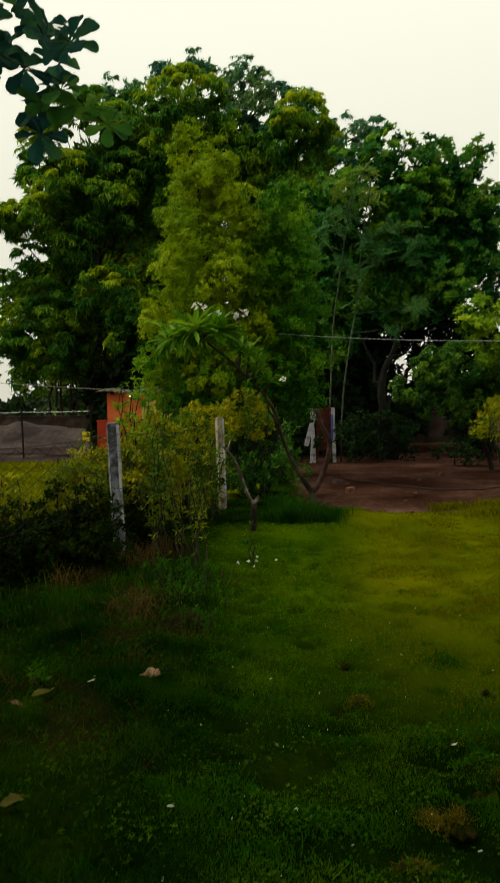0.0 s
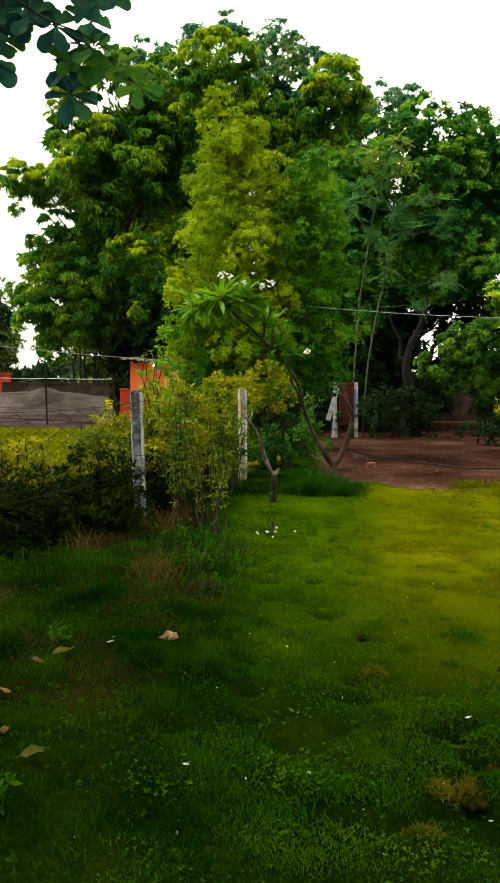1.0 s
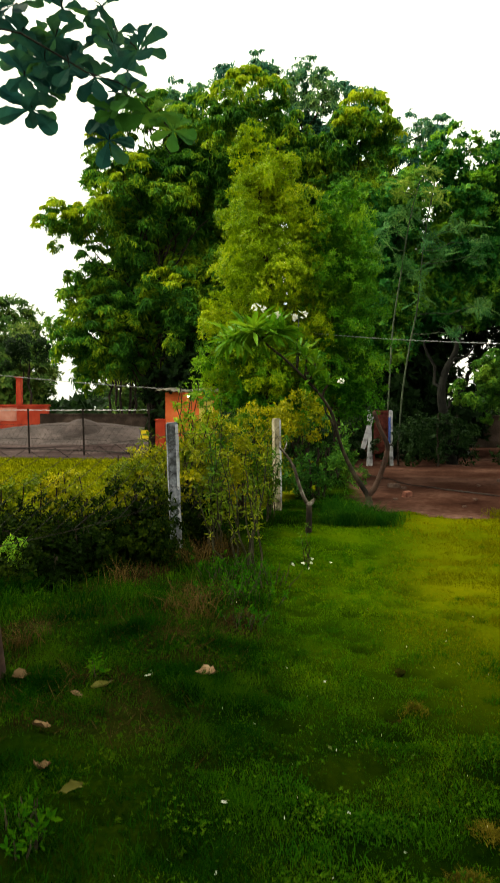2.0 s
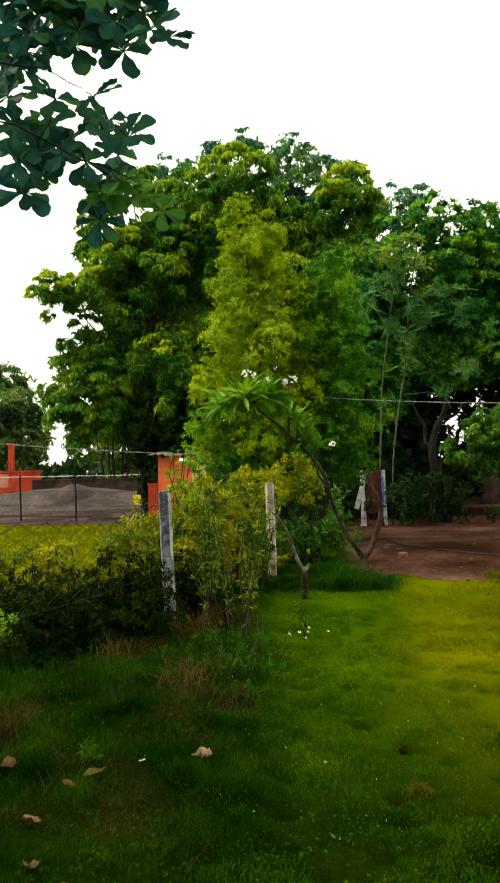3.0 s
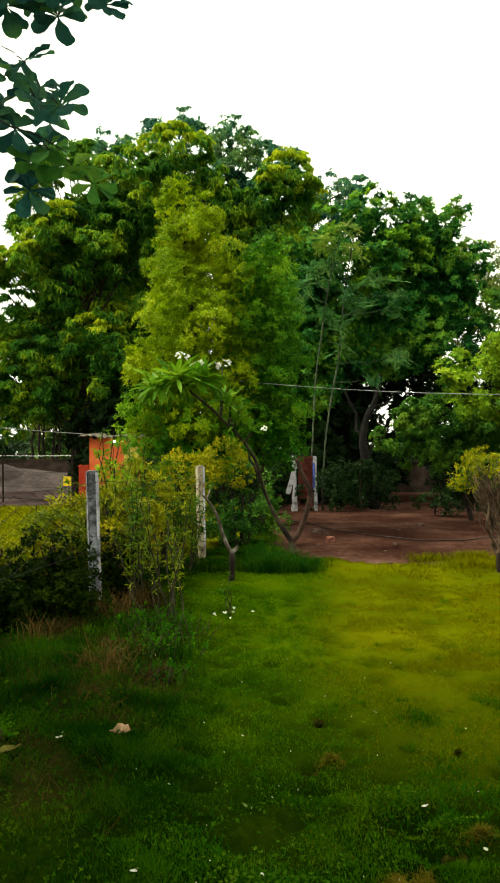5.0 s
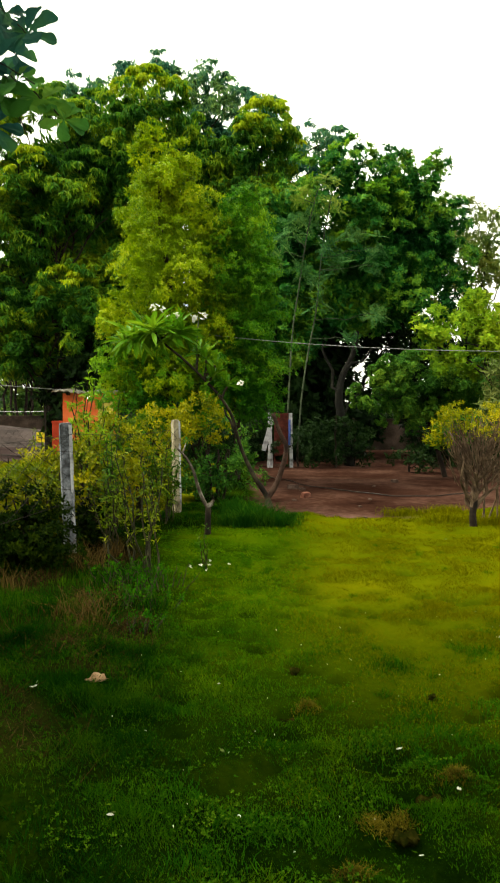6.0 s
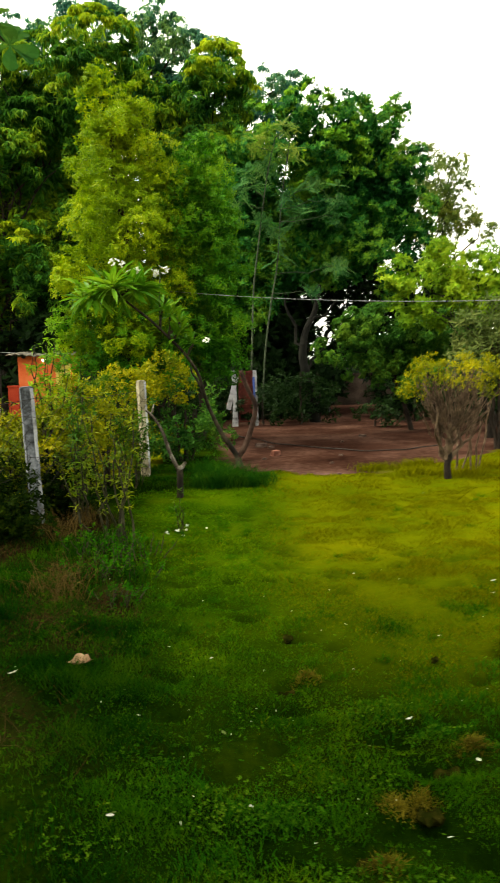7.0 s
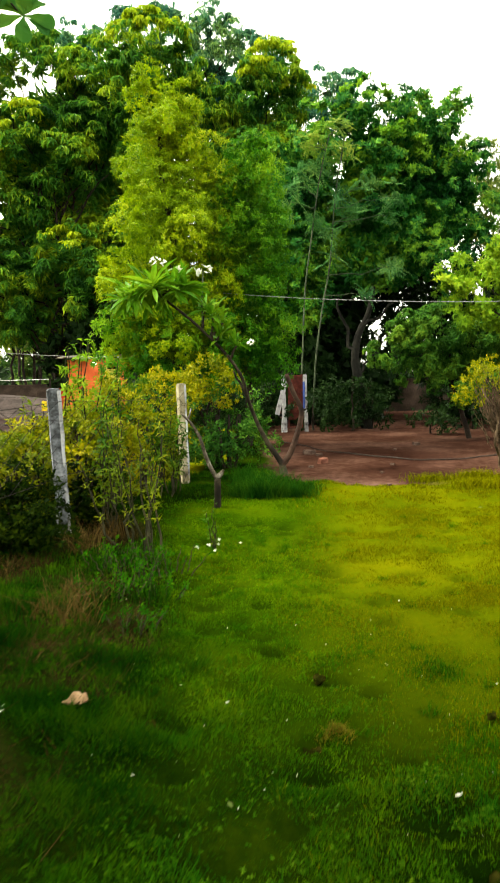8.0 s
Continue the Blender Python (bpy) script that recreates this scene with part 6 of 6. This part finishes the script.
lump("loose_brick", "single reddish brick lying on the bare soil", "brick", 1.46, 12.7, 0.21, 0.11, 0.11, M_BRICK, 1)
for k, (sx0, sy0, w) in enumerate([(1.40, 14.3, 0.22), (1.55, 13.9, 0.12), (1.95, 9.75, 0.06), (3.9, 15.5, 0.16), (2.6, 12.3, 0.07), (1.2, 12.3, 0.08), (3.2, 14.6, 0.08), (2.2, 11.3, 0.06)]):
    lump("loose_stone", "small pale earthy stone on the bare soil", "stone", sx0, sy0, w, w * 0.8, w * 0.45, M_STONE, 3 + k, "loose stones on the soil")


# dark clods set in the hollows, where shadow should show
for k, (cx, cy, w) in enumerate([(0.15, 3.49, 0.10), (0.12, 3.18, 0.09), (0.50, 2.42, 0.11), (0.24, 2.23, 0.12), (0.66, 2.65, 0.13), (0.98, 3.61, 0.06), (0.26, 4.14, 0.09), (-0.57, 3.60, 0.11), (-0.66, 3.64, 0.10)]):
    clod = bmesh.new()
    bmesh.ops.create_icosphere(clod, subdivisions=3, radius=0.5, matrix=Matrix.Diagonal((w, w * 0.7, w * 0.36, 1)))
    for v in clod.verts:
        v.co += noise.noise_vector(v.co * (4 / w) + Vector((k * 3.7, 0, 0))) * w * 0.22
    ob = part("soil_clod", clod, M_CLOD, None, "", True)
    ob.matrix_basis = pose(cx, cy, float(gz(cx, cy)) + 0.022 + w * 0.08, 0, 0, k * 19 - 40)
    tagged(ob, "dark clod of soil in the lawn, its shadow put into the colour", "clod", "soil clods in the lawn")

# ---- litter and tufts on the lawn ----
def fallen(x, y, size, mat, seed, label, name="fallen_leaf", curl=0.35, wide=0.55, lift=0.02, ragged=0.02):
    rng = np.random.default_rng(seed)
    v, f = blade_leaf(wide, 0.0, 3, 0.6)
    v = v * size + rng.normal(0, ragged * size, v.shape)
    v[:, 2] += curl * size * ((v[:, 0] / size - 0.5) ** 2) * 1.6 + curl * np.abs(v[:, 1]) * 0.9 + rng.normal(0, 0.012 * size, len(v))
    v[:, 0] -= size / 2
    ob = part_np(name, v, f, mat, None, "", True)
    ob.matrix_basis = pose(x, y, float(gz(x, y)) + lift, rng.uniform(-14, 14), rng.uniform(-14, 14), rng.uniform(0, 360))
    return tagged(ob, label, "leaf", "fallen leaves on the grass")


big = fallen(-0.905, 3.70, 0.13, M_DEADLEAF, 3, "large curled pale brown dry leaf on the grass", "dry_leaf", 0.35, 0.8, 0.03, 0.06)
for k, (lx, ly, s) in enumerate([(-1.53, 3.26, 0.14), (-1.43, 3.37, 0.17), (-1.58, 2.87, 0.14), (-1.45, 2.55, 0.15), (-1.25, 2.37, 0.16), (-1.92, 3.44, 0.15), (-1.12, 4.85, 0.12)]):
    fallen(lx, ly, s * 0.7, M_DRYBROWN if k in (0, 2, 3, 5) else M_OCHRE, 20 + k, "brown dry leaf caught in the long grass", "dry_leaf", 0.35, 0.65, 0.025, 0.05)
for k, (lx, ly, s) in enumerate([(-1.23, 3.59, 0.07), (-0.21, 3.0, 0.055), (-0.65, 2.46, 0.05), (-0.63, 2.08, 0.04), (0.18, 3.0, 0.025), (0.65, 3.08, 0.06), (0.8, 2.68, 0.07), (1.8, 5.09, 0.05), (1.92, 4.87, 0.06), (1.82, 4.48, 0.03), (-0.64, 2.47, 0.035), (-0.15, 2.48, 0.05), (0.52, 2.29, 0.03), (2.67, 8.33, 0.09), (0.95, 5.2, 0.04), (1.4, 3.6, 0.03), (0.1, 5.6, 0.03)]):
    fallen(lx, ly, s * 0.7, M_OLIVE if k % 3 == 1 else M_PETAL, 60 + k, "small pale fallen leaf on the lawn", "fallen_leaf", 0.3, 0.4, 0.015)


def clump_of_grass(name, label, x, y, n, r, h, mat, seed, w=0.005, flat=False):
    rng = np.random.default_rng(seed)
    px, py = x + rng.normal(0, r, n), y + rng.normal(0, r * 0.7, n)
    ob = part_np(name, *turf(px, py, h * rng.uniform(0.5, 1.3, n), np.full(n, w), rng.uniform(0.3, 2.2 if flat else 1.1, n), rng, 2), mat)
    return tagged(ob, label, "grass", "tufts in the lawn", "stuff")


for k, (tx, ty) in enumerate(MOUNDS):
    clump_of_grass("dry_tuft", "golden-brown matted heap of cut grass on the lawn", tx, ty, 340, 0.038, 0.022, M_THATCH, 500 + k, 0.004, True)
for k, (tx, ty) in enumerate([(-0.14, 2.45), (0.02, 2.47), (-0.4, 2.7), (0.55, 3.1), (0.75, 3.0), (0.95, 3.2), (1.1, 3.0), (-0.45, 3.5), (-0.1, 3.8), (0.3, 4.3), (0.9, 4.1), (1.5, 4.3), (-0.3, 2.2), (1.3, 3.5)]):
    clump_of_grass("green_tuft", "raised dark green tuft in the lawn", tx, ty, 320, 0.085, 0.034, M_GRASS if ty > 3.6 else M_LUSH, 520 + k, 0.005)
for k, (tx, ty) in enumerate([(-1.20, 5.02), (-1.32, 4.85), (-1.24, 5.25), (-1.12, 4.7), (-1.5, 6.7), (-1.3, 6.95), (-1.42, 6.4), (-1.95, 5.55), (-2.15, 3.95)]):
    clump_of_grass("straw_tuft", "dried brown straw tuft by the fence", tx, ty, 70, 0.075, 0.15 if ty < 5.3 else 0.2, M_STRAW, 540 + k, 0.0055, ty < 5.3)
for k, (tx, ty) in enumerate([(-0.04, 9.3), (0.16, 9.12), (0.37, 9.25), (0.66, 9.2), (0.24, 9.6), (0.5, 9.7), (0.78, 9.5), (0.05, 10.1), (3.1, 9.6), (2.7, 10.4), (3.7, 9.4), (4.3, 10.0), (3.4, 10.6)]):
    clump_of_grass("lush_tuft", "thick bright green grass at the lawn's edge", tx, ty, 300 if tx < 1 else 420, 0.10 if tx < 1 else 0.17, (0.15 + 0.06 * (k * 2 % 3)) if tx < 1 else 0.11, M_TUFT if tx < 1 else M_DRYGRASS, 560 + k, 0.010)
t_rng = np.random.default_rng(71)
tx, ty = strewn(800, -1.0, 3.2, 2.0, 8.0, t_rng, lambda x, y: on_lawn(x, y) * (1 - 0.92 * dry_lit_mask(x, y)))
bx, by = np.repeat(tx, 46) + t_rng.normal(0, 0.030, len(tx) * 46), np.repeat(ty, 46) + t_rng.normal(0, 0.022, len(tx) * 46)
tagged(part_np("lawn_tuft", *turf(bx, by, t_rng.uniform(0.02, 0.06, len(bx)) * np.repeat(t_rng.uniform(0.5, 1.2, len(tx)), 46), np.full(len(bx), 0.0055), t_rng.uniform(0.2, 1.2, len(bx)), t_rng), M_GRASS), "small raised tufts of uncut grass in the lawn", "grass", "tufts in the lawn", "stuff")
lx, ly = strewn(170, -1.4, 2.2, 1.9, 5.5, t_rng, lambda x, y: on_lawn(x, y) + 0.3)
LP = np.stack([lx, ly, gz(lx, ly) + t_rng.uniform(0.012, 0.035, len(lx))], -1)
tagged(part_np("pale_litter", *leafage([blade_leaf(0.4, 0.1)], LP, t_rng.normal(0, 1, (len(lx), 3)), t_rng.uniform(0.006, 0.02, len(lx)) * t_rng.uniform(0.5, 1.3, len(lx)), t_rng), M_PETAL), "tiny pale dry bits caught in the lawn", "litter", "", "stuff")
sprig = stemmy_weed("flowering_sprig", "small upright sprig with white flowers at its foot", -0.345, 6.83, 3, 0.36, 0.03, M_WEED, 0.05, W_SMALL, 600, "weed", "", 0.05)
for k, (fx, fy, c) in enumerate([(-0.237, 6.62, 4), (-0.47, 6.54, 2)]):
    part_np("blossom", *blossom(fx, fy, 0.05, 0.024, p_rng, c), M_PETAL, sprig, "white blossom")
